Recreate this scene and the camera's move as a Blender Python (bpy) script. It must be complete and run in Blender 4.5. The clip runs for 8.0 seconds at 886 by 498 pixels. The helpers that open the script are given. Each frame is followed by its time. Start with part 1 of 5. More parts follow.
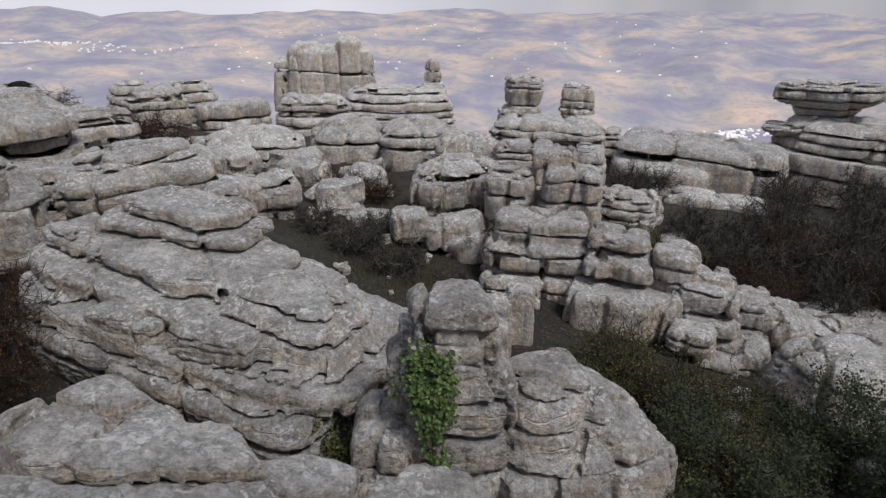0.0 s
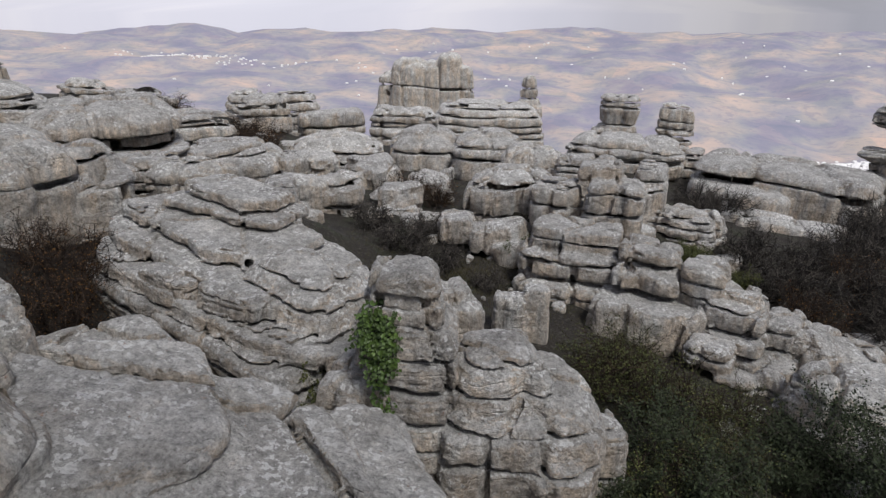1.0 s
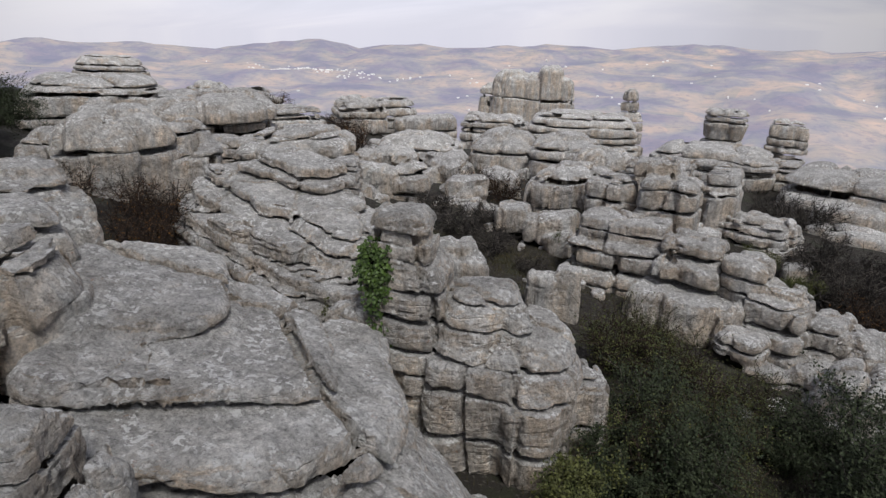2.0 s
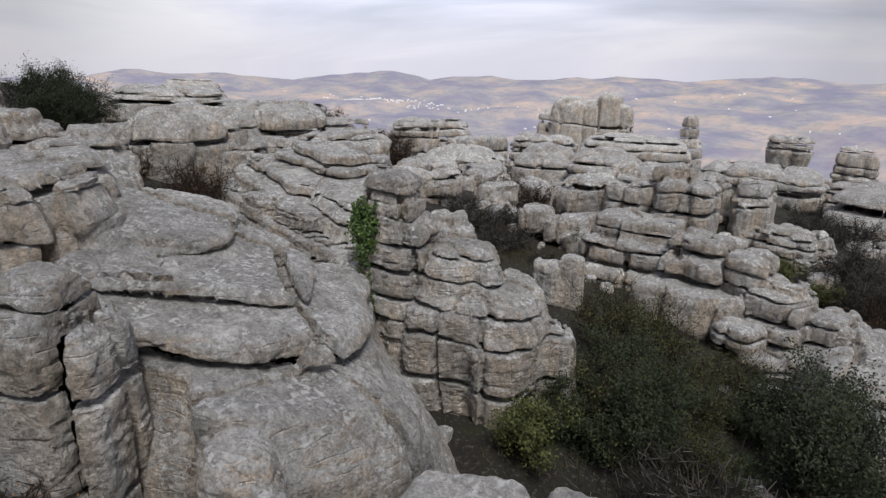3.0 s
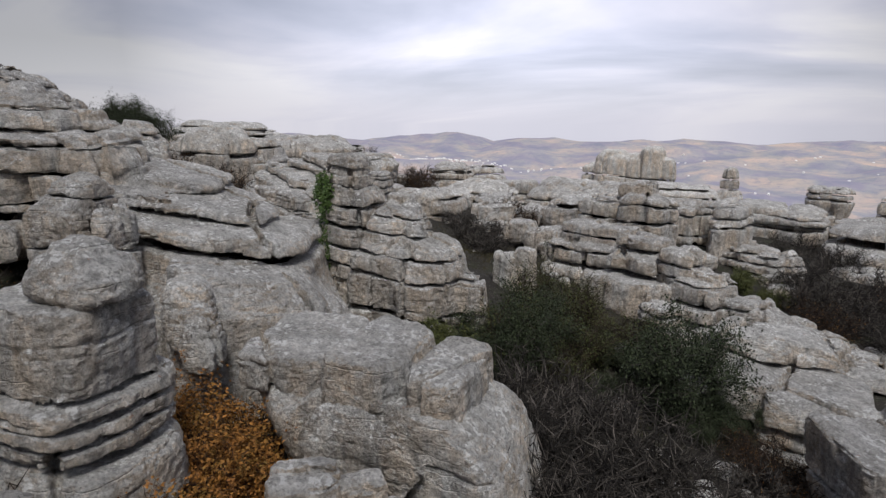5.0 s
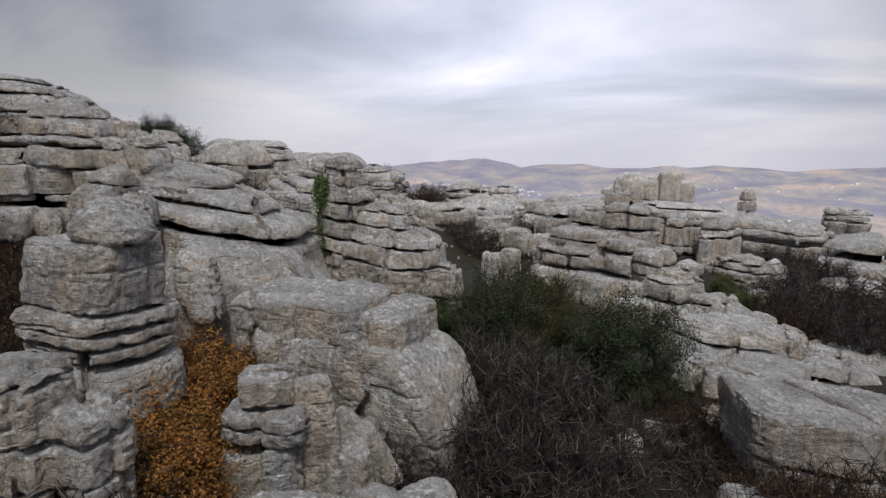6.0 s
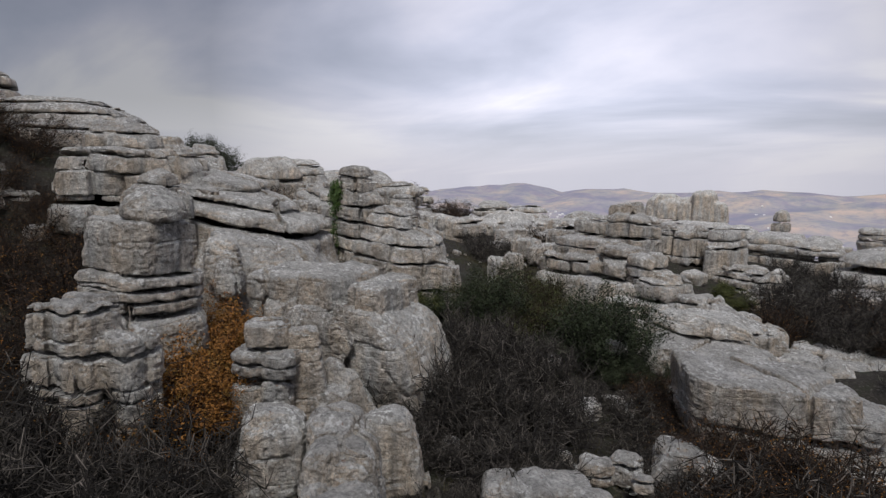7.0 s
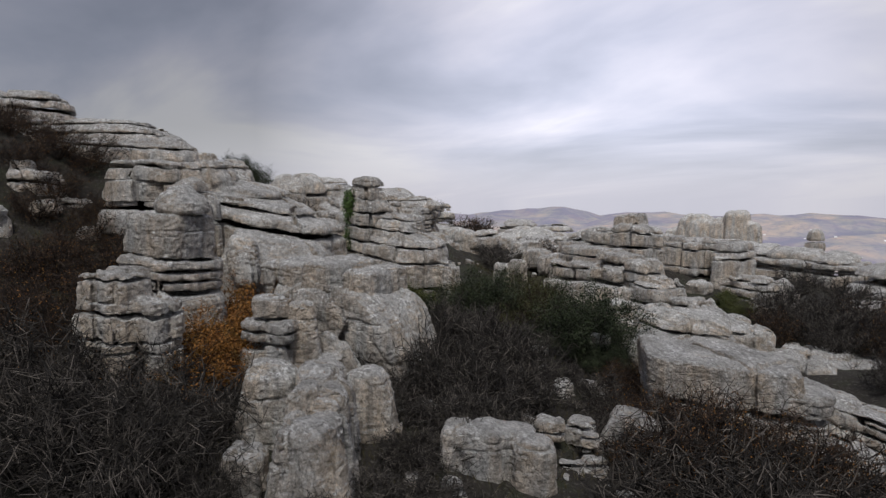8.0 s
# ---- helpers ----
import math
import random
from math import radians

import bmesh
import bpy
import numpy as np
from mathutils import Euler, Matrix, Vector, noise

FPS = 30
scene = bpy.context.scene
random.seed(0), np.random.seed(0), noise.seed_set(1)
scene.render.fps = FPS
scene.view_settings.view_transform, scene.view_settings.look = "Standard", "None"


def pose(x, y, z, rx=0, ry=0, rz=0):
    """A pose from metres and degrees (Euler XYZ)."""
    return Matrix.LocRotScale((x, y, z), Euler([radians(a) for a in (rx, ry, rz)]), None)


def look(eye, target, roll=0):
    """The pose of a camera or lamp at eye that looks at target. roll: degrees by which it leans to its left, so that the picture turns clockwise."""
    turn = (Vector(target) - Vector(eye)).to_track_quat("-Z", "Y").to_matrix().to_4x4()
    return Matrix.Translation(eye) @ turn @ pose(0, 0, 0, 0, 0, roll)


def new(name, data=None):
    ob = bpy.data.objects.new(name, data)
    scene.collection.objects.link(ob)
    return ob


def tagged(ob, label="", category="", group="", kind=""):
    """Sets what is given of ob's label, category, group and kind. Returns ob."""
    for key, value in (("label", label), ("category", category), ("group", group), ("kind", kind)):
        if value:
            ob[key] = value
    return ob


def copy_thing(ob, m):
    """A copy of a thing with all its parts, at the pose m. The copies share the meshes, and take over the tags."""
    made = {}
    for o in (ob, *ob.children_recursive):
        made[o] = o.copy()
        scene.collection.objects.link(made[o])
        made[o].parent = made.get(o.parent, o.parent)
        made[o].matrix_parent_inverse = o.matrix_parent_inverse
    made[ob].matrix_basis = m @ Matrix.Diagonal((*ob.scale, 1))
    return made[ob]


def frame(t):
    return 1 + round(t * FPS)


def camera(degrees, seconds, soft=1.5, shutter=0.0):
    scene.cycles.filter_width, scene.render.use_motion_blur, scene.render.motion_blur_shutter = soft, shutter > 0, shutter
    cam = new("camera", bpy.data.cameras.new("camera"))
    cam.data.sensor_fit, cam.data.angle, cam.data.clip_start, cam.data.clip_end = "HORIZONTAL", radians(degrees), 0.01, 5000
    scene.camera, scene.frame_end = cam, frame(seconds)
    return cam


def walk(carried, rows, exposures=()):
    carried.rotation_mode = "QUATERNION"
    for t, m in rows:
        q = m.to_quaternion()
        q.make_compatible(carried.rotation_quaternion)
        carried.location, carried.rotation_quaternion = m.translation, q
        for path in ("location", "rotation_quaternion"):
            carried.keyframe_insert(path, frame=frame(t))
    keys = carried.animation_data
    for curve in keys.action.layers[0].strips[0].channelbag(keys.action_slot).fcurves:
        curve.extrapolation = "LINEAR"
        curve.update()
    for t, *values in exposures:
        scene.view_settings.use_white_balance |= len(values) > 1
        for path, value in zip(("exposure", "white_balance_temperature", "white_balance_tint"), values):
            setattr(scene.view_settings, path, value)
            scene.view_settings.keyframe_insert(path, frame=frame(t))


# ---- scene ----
cam = camera(73.0, 8.0, 1.35)
METRES, EYE, TILT, LEAN, TURN = 24.0, 14.0, -23.0, 0.0, 0.0
ROWS = [
    (0.0, 0.0, 0.0, 0.0, -0.0, 0.0, 0.0),
    (0.5, 0.0502, -0.0282, -0.0091, 4.48, 0.51, -1.97),
    (1.0, 0.1048, -0.0532, -0.023, 9.37, 1.2, -4.08),
    (1.5, 0.1549, -0.0718, -0.0433, 14.01, 1.4, -6.03),
    (2.0, 0.2084, -0.0896, -0.071, 18.92, 1.6, -8.02),
    (3.5, 0.3683, -0.137, -0.1528, 27.17, 4.58, -11.22),
    (4.0, 0.4278, -0.154, -0.1788, 29.44, 5.54, -12.09),
    (4.5, 0.4835, -0.1707, -0.2011, 30.03, 6.67, -12.37),
    (6.0, 0.6595, -0.2301, -0.2709, 33.19, 9.73, -13.49),
    (6.5, 0.7154, -0.2479, -0.2915, 35.01, 10.33, -14.05),
    (7.0, 0.7752, -0.2647, -0.3132, 36.92, 11.16, -14.6),
    (7.5, 0.8292, -0.2759, -0.3319, 38.63, 11.92, -15.03),
    (8.0, 0.8859, -0.2843, -0.3504, 40.52, 12.49, -15.49),
]
walk(cam, [(t, pose(0, 0, EYE, TILT, LEAN, TURN) @ pose(METRES * x, METRES * y, METRES * z, 90 + pitch, roll, yaw)) for t, x, y, z, yaw, pitch, roll in ROWS], [(0.0, 0.08), (2.0, 0.08), (4.0, 0.04), (6.5, -0.12), (8.0, -0.2)])

# ---- light ----
SUN_EL, SUN_AZ = 57.0, 42.0
GLOW = (-0.451, 0.886, 0.109)
world = bpy.data.worlds.new("world")
scene.world = world
world.use_nodes = True


def link(nt, a, b):
    nt.links.new(a, b)


def node(nt, kind, **values):
    n = nt.nodes.new(kind)
    for k, v in values.items():
        n.inputs[k.replace("_", " ")].default_value = v
    return n


def math_node(nt, op, a, b=None):
    n = nt.nodes.new("ShaderNodeMath")
    n.operation = op
    for i, v in enumerate((a, b)):
        if v is None:
            continue
        if isinstance(v, (int, float)):
            n.inputs[i].default_value = v
        else:
            link(nt, v, n.inputs[i])
    return n.outputs[0]


def ramp(nt, fac, stops):
    n = nt.nodes.new("ShaderNodeValToRGB")
    while len(n.color_ramp.elements) < len(stops):
        n.color_ramp.elements.new(0.5)
    for e, (p, c) in zip(n.color_ramp.elements, stops):
        e.position = p
        e.color = (c, c, c, 1) if isinstance(c, (int, float)) else (*c, 1)
    link(nt, fac, n.inputs[0])
    return n.outputs[0]


def mix(nt, fac, a, b, mode="MIX"):
    n = nt.nodes.new("ShaderNodeMix")
    n.data_type, n.blend_type = "RGBA", mode
    for i, v in ((0, fac), (6, a), (7, b)):
        if isinstance(v, (int, float)):
            n.inputs[i].default_value = v
        elif isinstance(v, tuple):
            n.inputs[i].default_value = (*v, 1)
        else:
            link(nt, v, n.inputs[i])
    return n.outputs[2]


def make_sky():
    nt = world.node_tree
    bg = nt.nodes["Background"]
    sky = nt.nodes.new("ShaderNodeTexSky")
    sky.sky_type, sky.sun_disc = "NISHITA", False
    sky.sun_elevation, sky.sun_rotation = radians(SUN_EL), radians(90 + SUN_AZ)
    tc = nt.nodes.new("ShaderNodeTexCoord")
    sep = nt.nodes.new("ShaderNodeSeparateXYZ")
    link(nt, tc.outputs["Generated"], sep.inputs[0])
    up = math_node(nt, "MAXIMUM", sep.outputs["Z"], 0.0)
    flat = math_node(nt, "ADD", up, 0.16)
    comb = nt.nodes.new("ShaderNodeCombineXYZ")
    link(nt, math_node(nt, "DIVIDE", sep.outputs["X"], flat), comb.inputs[0])
    link(nt, math_node(nt, "DIVIDE", sep.outputs["Y"], flat), comb.inputs[1])
    streak = nt.nodes.new("ShaderNodeMapping")
    streak.inputs["Rotation"].default_value = (0, 0, radians(35))
    streak.inputs["Scale"].default_value = (0.6, 1.0, 1.0)
    streak.inputs["Location"].default_value = (1.3, 0.4, 0)
    link(nt, comb.outputs[0], streak.inputs["Vector"])
    big = node(nt, "ShaderNodeTexNoise", Scale=0.55, Detail=6.0, Roughness=0.5, Distortion=0.6)
    link(nt, streak.outputs[0], big.inputs["Vector"])
    cloud = ramp(nt, big.outputs[0], [(0.34, (0.36, 0.38, 0.47)), (0.45, (0.52, 0.53, 0.64)), (0.52, (0.65, 0.64, 0.74)), (0.60, (0.86, 0.83, 0.86))])
    glow = nt.nodes.new("ShaderNodeVectorMath")
    glow.operation = "DOT_PRODUCT"
    glow.inputs[1].default_value = GLOW
    link(nt, tc.outputs["Generated"], glow.inputs[0])
    cloud = mix(nt, 1.0, cloud, ramp(nt, glow.outputs["Value"], [(0.3, 0.58), (0.70, 0.54), (0.84, 0.6), (0.94, 1.3), (1.0, 1.9)]), "MULTIPLY")
    # a paler band over the horizon, and the cloud deck opening overhead
    band = ramp(nt, sep.outputs["Z"], [(0.0, 1.0), (0.04, 0.8), (0.11, 0.0)])
    near = ramp(nt, glow.outputs["Value"], [(0.72, 0.25), (0.93, 0.8)])
    cloud = mix(nt, math_node(nt, "MULTIPLY", band, near), cloud, (0.80, 0.79, 0.90))
    high = ramp(nt, sep.outputs["Z"], [(0.36, 0.9), (0.75, 1.5)])
    cloud = mix(nt, 1.0, cloud, high, "MULTIPLY")
    scaled = mix(nt, 1.0, sky.outputs[0], (0.1, 0.1, 0.1), "MULTIPLY")
    link(nt, mix(nt, 0.86, scaled, cloud), bg.inputs["Color"])
    bg.inputs["Strength"].default_value = 1.0


make_sky()
sun = new("sun", bpy.data.lights.new("sun", "SUN"))
sun.data.energy, sun.data.angle, sun.data.color = 2.7, radians(15), (1.0, 0.975, 0.945)
sx, sy, sz = math.cos(radians(SUN_EL)) * math.sin(radians(SUN_AZ)), -math.cos(radians(SUN_EL)) * math.cos(radians(SUN_AZ)), math.sin(radians(SUN_EL))
sun.matrix_world = look((40 * sx, 40 * sy, 40 * sz), (0, 0, 0))

# ---- noise ----
PERM = np.random.RandomState(7).permutation(256)
PERM = np.concatenate([PERM, PERM, PERM])
GRAD = np.random.RandomState(8).normal(size=(256, 3))
GRAD /= np.linalg.norm(GRAD, axis=1)[:, None]


def perlin(p):
    """Gradient noise at an (n, 3) array of points, about -0.7 to 0.7."""
    i = np.floor(p).astype(int)
    f = p - i
    i &= 255
    u = f * f * f * (f * (f * 6 - 15) + 10)
    total = 0
    for dx in (0, 1):
        for dy in (0, 1):
            for dz in (0, 1):
                h = PERM[PERM[PERM[i[:, 0] + dx] + i[:, 1] + dy] + i[:, 2] + dz]
                g = (GRAD[h] * (f - (dx, dy, dz))).sum(1)
                wx = u[:, 0] if dx else 1 - u[:, 0]
                wy = u[:, 1] if dy else 1 - u[:, 1]
                wz = u[:, 2] if dz else 1 - u[:, 2]
                total = total + g * wx * wy * wz
    return total


def worley(p):
    """The distances to the nearest and the next cell point."""
    i = np.floor(p).astype(int)
    f1, f2 = np.full(len(p), 9.0), np.full(len(p), 9.0)
    for dx in (-1, 0, 1):
        for dy in (-1, 0, 1):
            for dz in (-1, 0, 1):
                c = i + (dx, dy, dz)
                k = c & 255
                h = PERM[PERM[PERM[k[:, 0]] + k[:, 1]] + k[:, 2]]
                d = ((c + 0.5 + 0.42 * GRAD[h] - p) ** 2).sum(1)
                near = d < f1
                f2 = np.where(near, f1, np.minimum(f2, d))
                f1 = np.where(near, d, f1)
    return np.sqrt(f1), np.sqrt(f2)


def smooth(a, b, x):
    t = np.clip((x - a) / (b - a), 0, 1)
    return t * t * (3 - 2 * t)


# ---- ground ----
def ground_height(x, y):
    """The stony slope, the valley below its edge and the hills beyond."""
    x, y = np.atleast_1d(np.asarray(x, float)), np.atleast_1d(np.asarray(y, float))
    z = 4.3 - 0.055 * (y - 15) - 0.16 * np.clip(x, -60, 14) * (1 - 0.72 * smooth(15, 50, y))
    z = z + 2.0 * smooth(-6, -12, x) * smooth(18, 8, y)
    z = z + 3.2 * smooth(2, -14, x) * smooth(6, -5, y) + 3.0 * smooth(-12, -50, x) * smooth(30, 4, y)
    for bx, by, dz, r in ((-7.5, 3.5, 2.2, 4), (18, 10.5, -2.2, 4.5), (30, 43, -2.6, 7), (19, 44, -2.4, 6), (4, 34, 1.2, 5), (-28, 36, 2.2, 7), (-18, 64, -2.5, 10), (-8, 19.5, 1.2, 3)):
        z = z + dz * np.exp(-((x - bx) ** 2 + (y - by) ** 2) / (r * r))
    rim = 52 + 0.3 * np.clip(-x, 0, 60)
    z = z - 0.34 * np.clip(y - rim, 0, 400)
    p = np.stack([x * 0.35, y * 0.35, x * 0], 1)
    z = z + 0.45 * perlin(p) + 0.2 * perlin(p * 3.1 + 5)
    r = np.hypot(x, y)
    edge = 135 + 25 * np.sin(np.arctan2(y, x) * 3 + 1)
    far = smooth(edge, edge + 900, r)
    q = np.stack([x / 900, y / 900, x * 0 + 0.3], 1)
    hills = 130 * np.abs(perlin(q)) + 60 * perlin(q * 2.6) + 22 * perlin(q * 7) + 0.1 * np.clip(r - 1700, 0, 3200)
    valley = -430 + hills * smooth(900, 2200, r)
    return np.where(r < edge, z, z * (1 - far) + valley * far - 60 * smooth(edge, edge + 160, r) * (1 - far))


def ground_z(x, y):
    return float(ground_height(x, y)[0])


# ---- materials ----
def material(name):
    m = bpy.data.materials.new(name)
    m.use_nodes = True
    nt = m.node_tree
    return m, nt, nt.nodes["Principled BSDF"]


def texture(nt, kind, scale, detail=6.0, rough=0.6, stretch=None, offset=0.0):
    geo = nt.nodes.new("ShaderNodeNewGeometry")
    mp = nt.nodes.new("ShaderNodeMapping")
    mp.inputs["Scale"].default_value = stretch or (1, 1, 1)
    mp.inputs["Location"].default_value = (offset, offset * 0.7, offset * 1.3)
    link(nt, geo.outputs["Position"], mp.inputs["Vector"])
    n = nt.nodes.new(kind)
    n.inputs["Scale"].default_value = scale
    if kind == "ShaderNodeTexNoise":
        n.inputs["Detail"].default_value, n.inputs["Roughness"].default_value = detail, rough
    link(nt, mp.outputs[0], n.inputs["Vector"])
    return n.outputs["Distance"] if kind == "ShaderNodeTexVoronoi" else n.outputs[0]


def limestone(name, tone=1.0, warm=0.0):
    m, nt, bsdf = material(name)
    g = lambda v, w=0.0: (v * tone * (1.005 + w), v * tone * (1.0 + 0.35 * w), v * tone * (0.98 - 0.5 * w))
    base = ramp(nt, texture(nt, "ShaderNodeTexNoise", 1.1, 8, 0.62), [(0.32, g(0.36, 0.03)), (0.5, g(0.51)), (0.66, g(0.66))])
    fine = ramp(nt, texture(nt, "ShaderNodeTexNoise", 22, 6, 0.7, None, 3), [(0.32, 0.3), (0.44, 0.84), (0.55, 1.0), (0.68, 1.35)])
    col = mix(nt, 0.8, base, fine, "MULTIPLY")
    grain = ramp(nt, texture(nt, "ShaderNodeTexNoise", 6.5, 7, 0.72, None, 53), [(0.36, 0.62), (0.5, 1.0), (0.62, 1.28)])
    col = mix(nt, 0.85, col, grain, "MULTIPLY")
    # tan weathering in upright streaks, strongest on steep and undercut faces
    geo = nt.nodes.new("ShaderNodeNewGeometry")
    sep = nt.nodes.new("ShaderNodeSeparateXYZ")
    link(nt, geo.outputs["True Normal"], sep.inputs[0])
    steep = ramp(nt, sep.outputs["Z"], [(0.0, 1.0), (0.3, 0.9), (0.75, 0.08)])
    tan = ramp(nt, texture(nt, "ShaderNodeTexNoise", 1.0, 5, 0.6, (1.3, 1.3, 0.35), 11), [(0.36, 0.0), (0.6, 1.0)])
    col = mix(nt, math_node(nt, "MULTIPLY", math_node(nt, "MULTIPLY", steep, tan), 0.9 + warm), col, mix(nt, 1.0, col, (1.14, 0.96, 0.78), "MULTIPLY"))
    streak = ramp(nt, texture(nt, "ShaderNodeTexNoise", 3.2, 5, 0.6, (1.6, 1.6, 0.22), 23), [(0.5, 0.0), (0.66, 1.0)])
    col = mix(nt, math_node(nt, "MULTIPLY", math_node(nt, "MULTIPLY", streak, steep), 0.5), col, g(0.15))
    # pale lichen on open tops, with ragged spots
    top = ramp(nt, sep.outputs["Z"], [(0.1, 0.18), (0.7, 1.0)])
    patch = ramp(nt, texture(nt, "ShaderNodeTexNoise", 1.5, 6, 0.65, None, 31), [(0.47, 0.0), (0.56, 1.0)])
    spots = ramp(nt, texture(nt, "ShaderNodeTexNoise", 8.5, 4, 0.6, None, 37), [(0.53, 0.0), (0.56, 1.0)])
    lichen = math_node(nt, "MULTIPLY", math_node(nt, "MULTIPLY", patch, spots), top)
    col = mix(nt, math_node(nt, "MULTIPLY", lichen, 0.85), col, g(0.88, -0.02))
    dark = ramp(nt, texture(nt, "ShaderNodeTexNoise", 4.5, 9, 0.75, None, 47), [(0.55, 0.0), (0.64, 1.0)])
    col = mix(nt, math_node(nt, "MULTIPLY", dark, 0.4), col, g(0.2))
    rust = ramp(nt, texture(nt, "ShaderNodeTexNoise", 5.0, 7, 0.7, None, 61), [(0.64, 0.0), (0.70, 1.0)])
    col = mix(nt, math_node(nt, "MULTIPLY", rust, 0.55), col, (0.36, 0.15, 0.06))
    info = nt.nodes.new("ShaderNodeObjectInfo")
    col = mix(nt, 1.0, col, ramp(nt, info.outputs["Random"], [(0.0, (0.88, 0.87, 0.86)), (1.0, (1.1, 1.09, 1.07))]), "MULTIPLY")
    link(nt, col, bsdf.inputs["Base Color"])
    bsdf.inputs["Roughness"].default_value = 0.92
    bsdf.inputs["Specular IOR Level"].default_value = 0.25
    sp = nt.nodes.new("ShaderNodeSeparateXYZ")
    link(nt, geo.outputs["Position"], sp.inputs[0])
    wave = math_node(nt, "ADD", math_node(nt, "MULTIPLY", sp.outputs["Z"], 4.4), math_node(nt, "MULTIPLY", texture(nt, "ShaderNodeTexNoise", 0.8, 4, 0.55, None, 71), 1.1))
    seam = ramp(nt, math_node(nt, "FRACT", wave), [(0.0, 0.0), (0.05, 1.0), (0.93, 1.0), (1.0, 0.0)])
    broken = ramp(nt, texture(nt, "ShaderNodeTexNoise", 1.3, 3, 0.5, None, 83), [(0.5, 0.0), (0.58, 1.0)])
    seam = mix(nt, broken, (1.0, 1.0, 1.0), seam)
    crack = nt.nodes.new("ShaderNodeTexVoronoi")
    crack.feature = "DISTANCE_TO_EDGE"
    crack.inputs["Scale"].default_value = 0.9
    warp = mix(nt, 0.16, geo.outputs["Position"], nt.nodes.new("ShaderNodeTexNoise").outputs["Color"], "ADD")
    link(nt, warp, crack.inputs["Vector"])
    line = ramp(nt, crack.outputs["Distance"], [(0.0, 0.0), (0.03, 1.0)])
    line = mix(nt, ramp(nt, texture(nt, "ShaderNodeTexNoise", 0.9, 3, 0.5, None, 91), [(0.56, 0.0), (0.64, 1.0)]), (1.0, 1.0, 1.0), line)
    h = math_node(nt, "ADD", math_node(nt, "ADD", math_node(nt, "MULTIPLY", texture(nt, "ShaderNodeTexNoise", 2.6, 12, 0.72, None, 5), 1.5), math_node(nt, "MULTIPLY", texture(nt, "ShaderNodeTexNoise", 17, 6, 0.7, None, 15), 0.35)), math_node(nt, "MULTIPLY", seam, 0.2))
    h = math_node(nt, "ADD", h, math_node(nt, "MULTIPLY", line, 0.15))
    bump = node(nt, "ShaderNodeBump", Strength=1.0, Distance=0.27)
    link(nt, h, bump.inputs["Height"])
    link(nt, bump.outputs[0], bsdf.inputs["Normal"])
    return m


def plain(name, colors, scale, rough=0.85, bump=0.0, per_object=True, spread=((0.0, 0.55), (1.0, 1.45))):
    m, nt, bsdf = material(name)
    col = ramp(nt, texture(nt, "ShaderNodeTexNoise", scale, 7, 0.65), [(0.25 + 0.5 * i / (len(colors) - 1), c) for i, c in enumerate(colors)])
    if per_object:
        geo = nt.nodes.new("ShaderNodeNewGeometry")
        col = mix(nt, 1.0, col, ramp(nt, geo.outputs["Random Per Island"], spread), "MULTIPLY")
    link(nt, col, bsdf.inputs["Base Color"])
    bsdf.inputs["Roughness"].default_value = rough
    bsdf.inputs["Specular IOR Level"].default_value = 0.3
    if bump:
        b = node(nt, "ShaderNodeBump", Strength=0.8, Distance=bump)
        link(nt, texture(nt, "ShaderNodeTexNoise", scale * 6, 6, 0.7), b.inputs["Height"])
        link(nt, b.outputs[0], bsdf.inputs["Normal"])
    return m


ROCK = limestone("limestone", 1.0)
BARK_GREY = plain("bare twig bark", [(0.02, 0.017, 0.014), (0.075, 0.066, 0.058)], 3, spread=((0.0, 0.2), (0.55, 0.6), (0.8, 1.5), (1.0, 3.0)))
BARK_RED = plain("reddish twig bark", [(0.013, 0.009, 0.006), (0.045, 0.029, 0.02)], 3, spread=((0.0, 0.35), (0.7, 0.8), (1.0, 2.6)))
OAK_LEAF = plain("holm oak leaf", [(0.014, 0.023, 0.009), (0.038, 0.047, 0.022)], 2, 0.8)
IVY_LEAF = plain("ivy leaf", [(0.025, 0.05, 0.01), (0.065, 0.105, 0.022)], 4, 0.5)
RUST_LEAF = plain("autumn leaf", [(0.10, 0.035, 0.010), (0.23, 0.10, 0.02), (0.10, 0.085, 0.02)], 2.5, 0.7)
HERB_LEAF = plain("green undergrowth leaf", [(0.03, 0.045, 0.012), (0.10, 0.10, 0.03)], 3, 0.7)
GRASS = plain("dry grass blade", [(0.03, 0.03, 0.012), (0.085, 0.07, 0.035)], 2, 0.8)
MOSS = plain("moss", [(0.03, 0.045, 0.01), (0.09, 0.10, 0.02)], 9, 0.95, 0.03, False)
WHITEWASH = plain("whitewashed walls", [(0.8, 0.79, 0.78), (0.88, 0.87, 0.86)], 0.02, 0.9, 0.0, False)


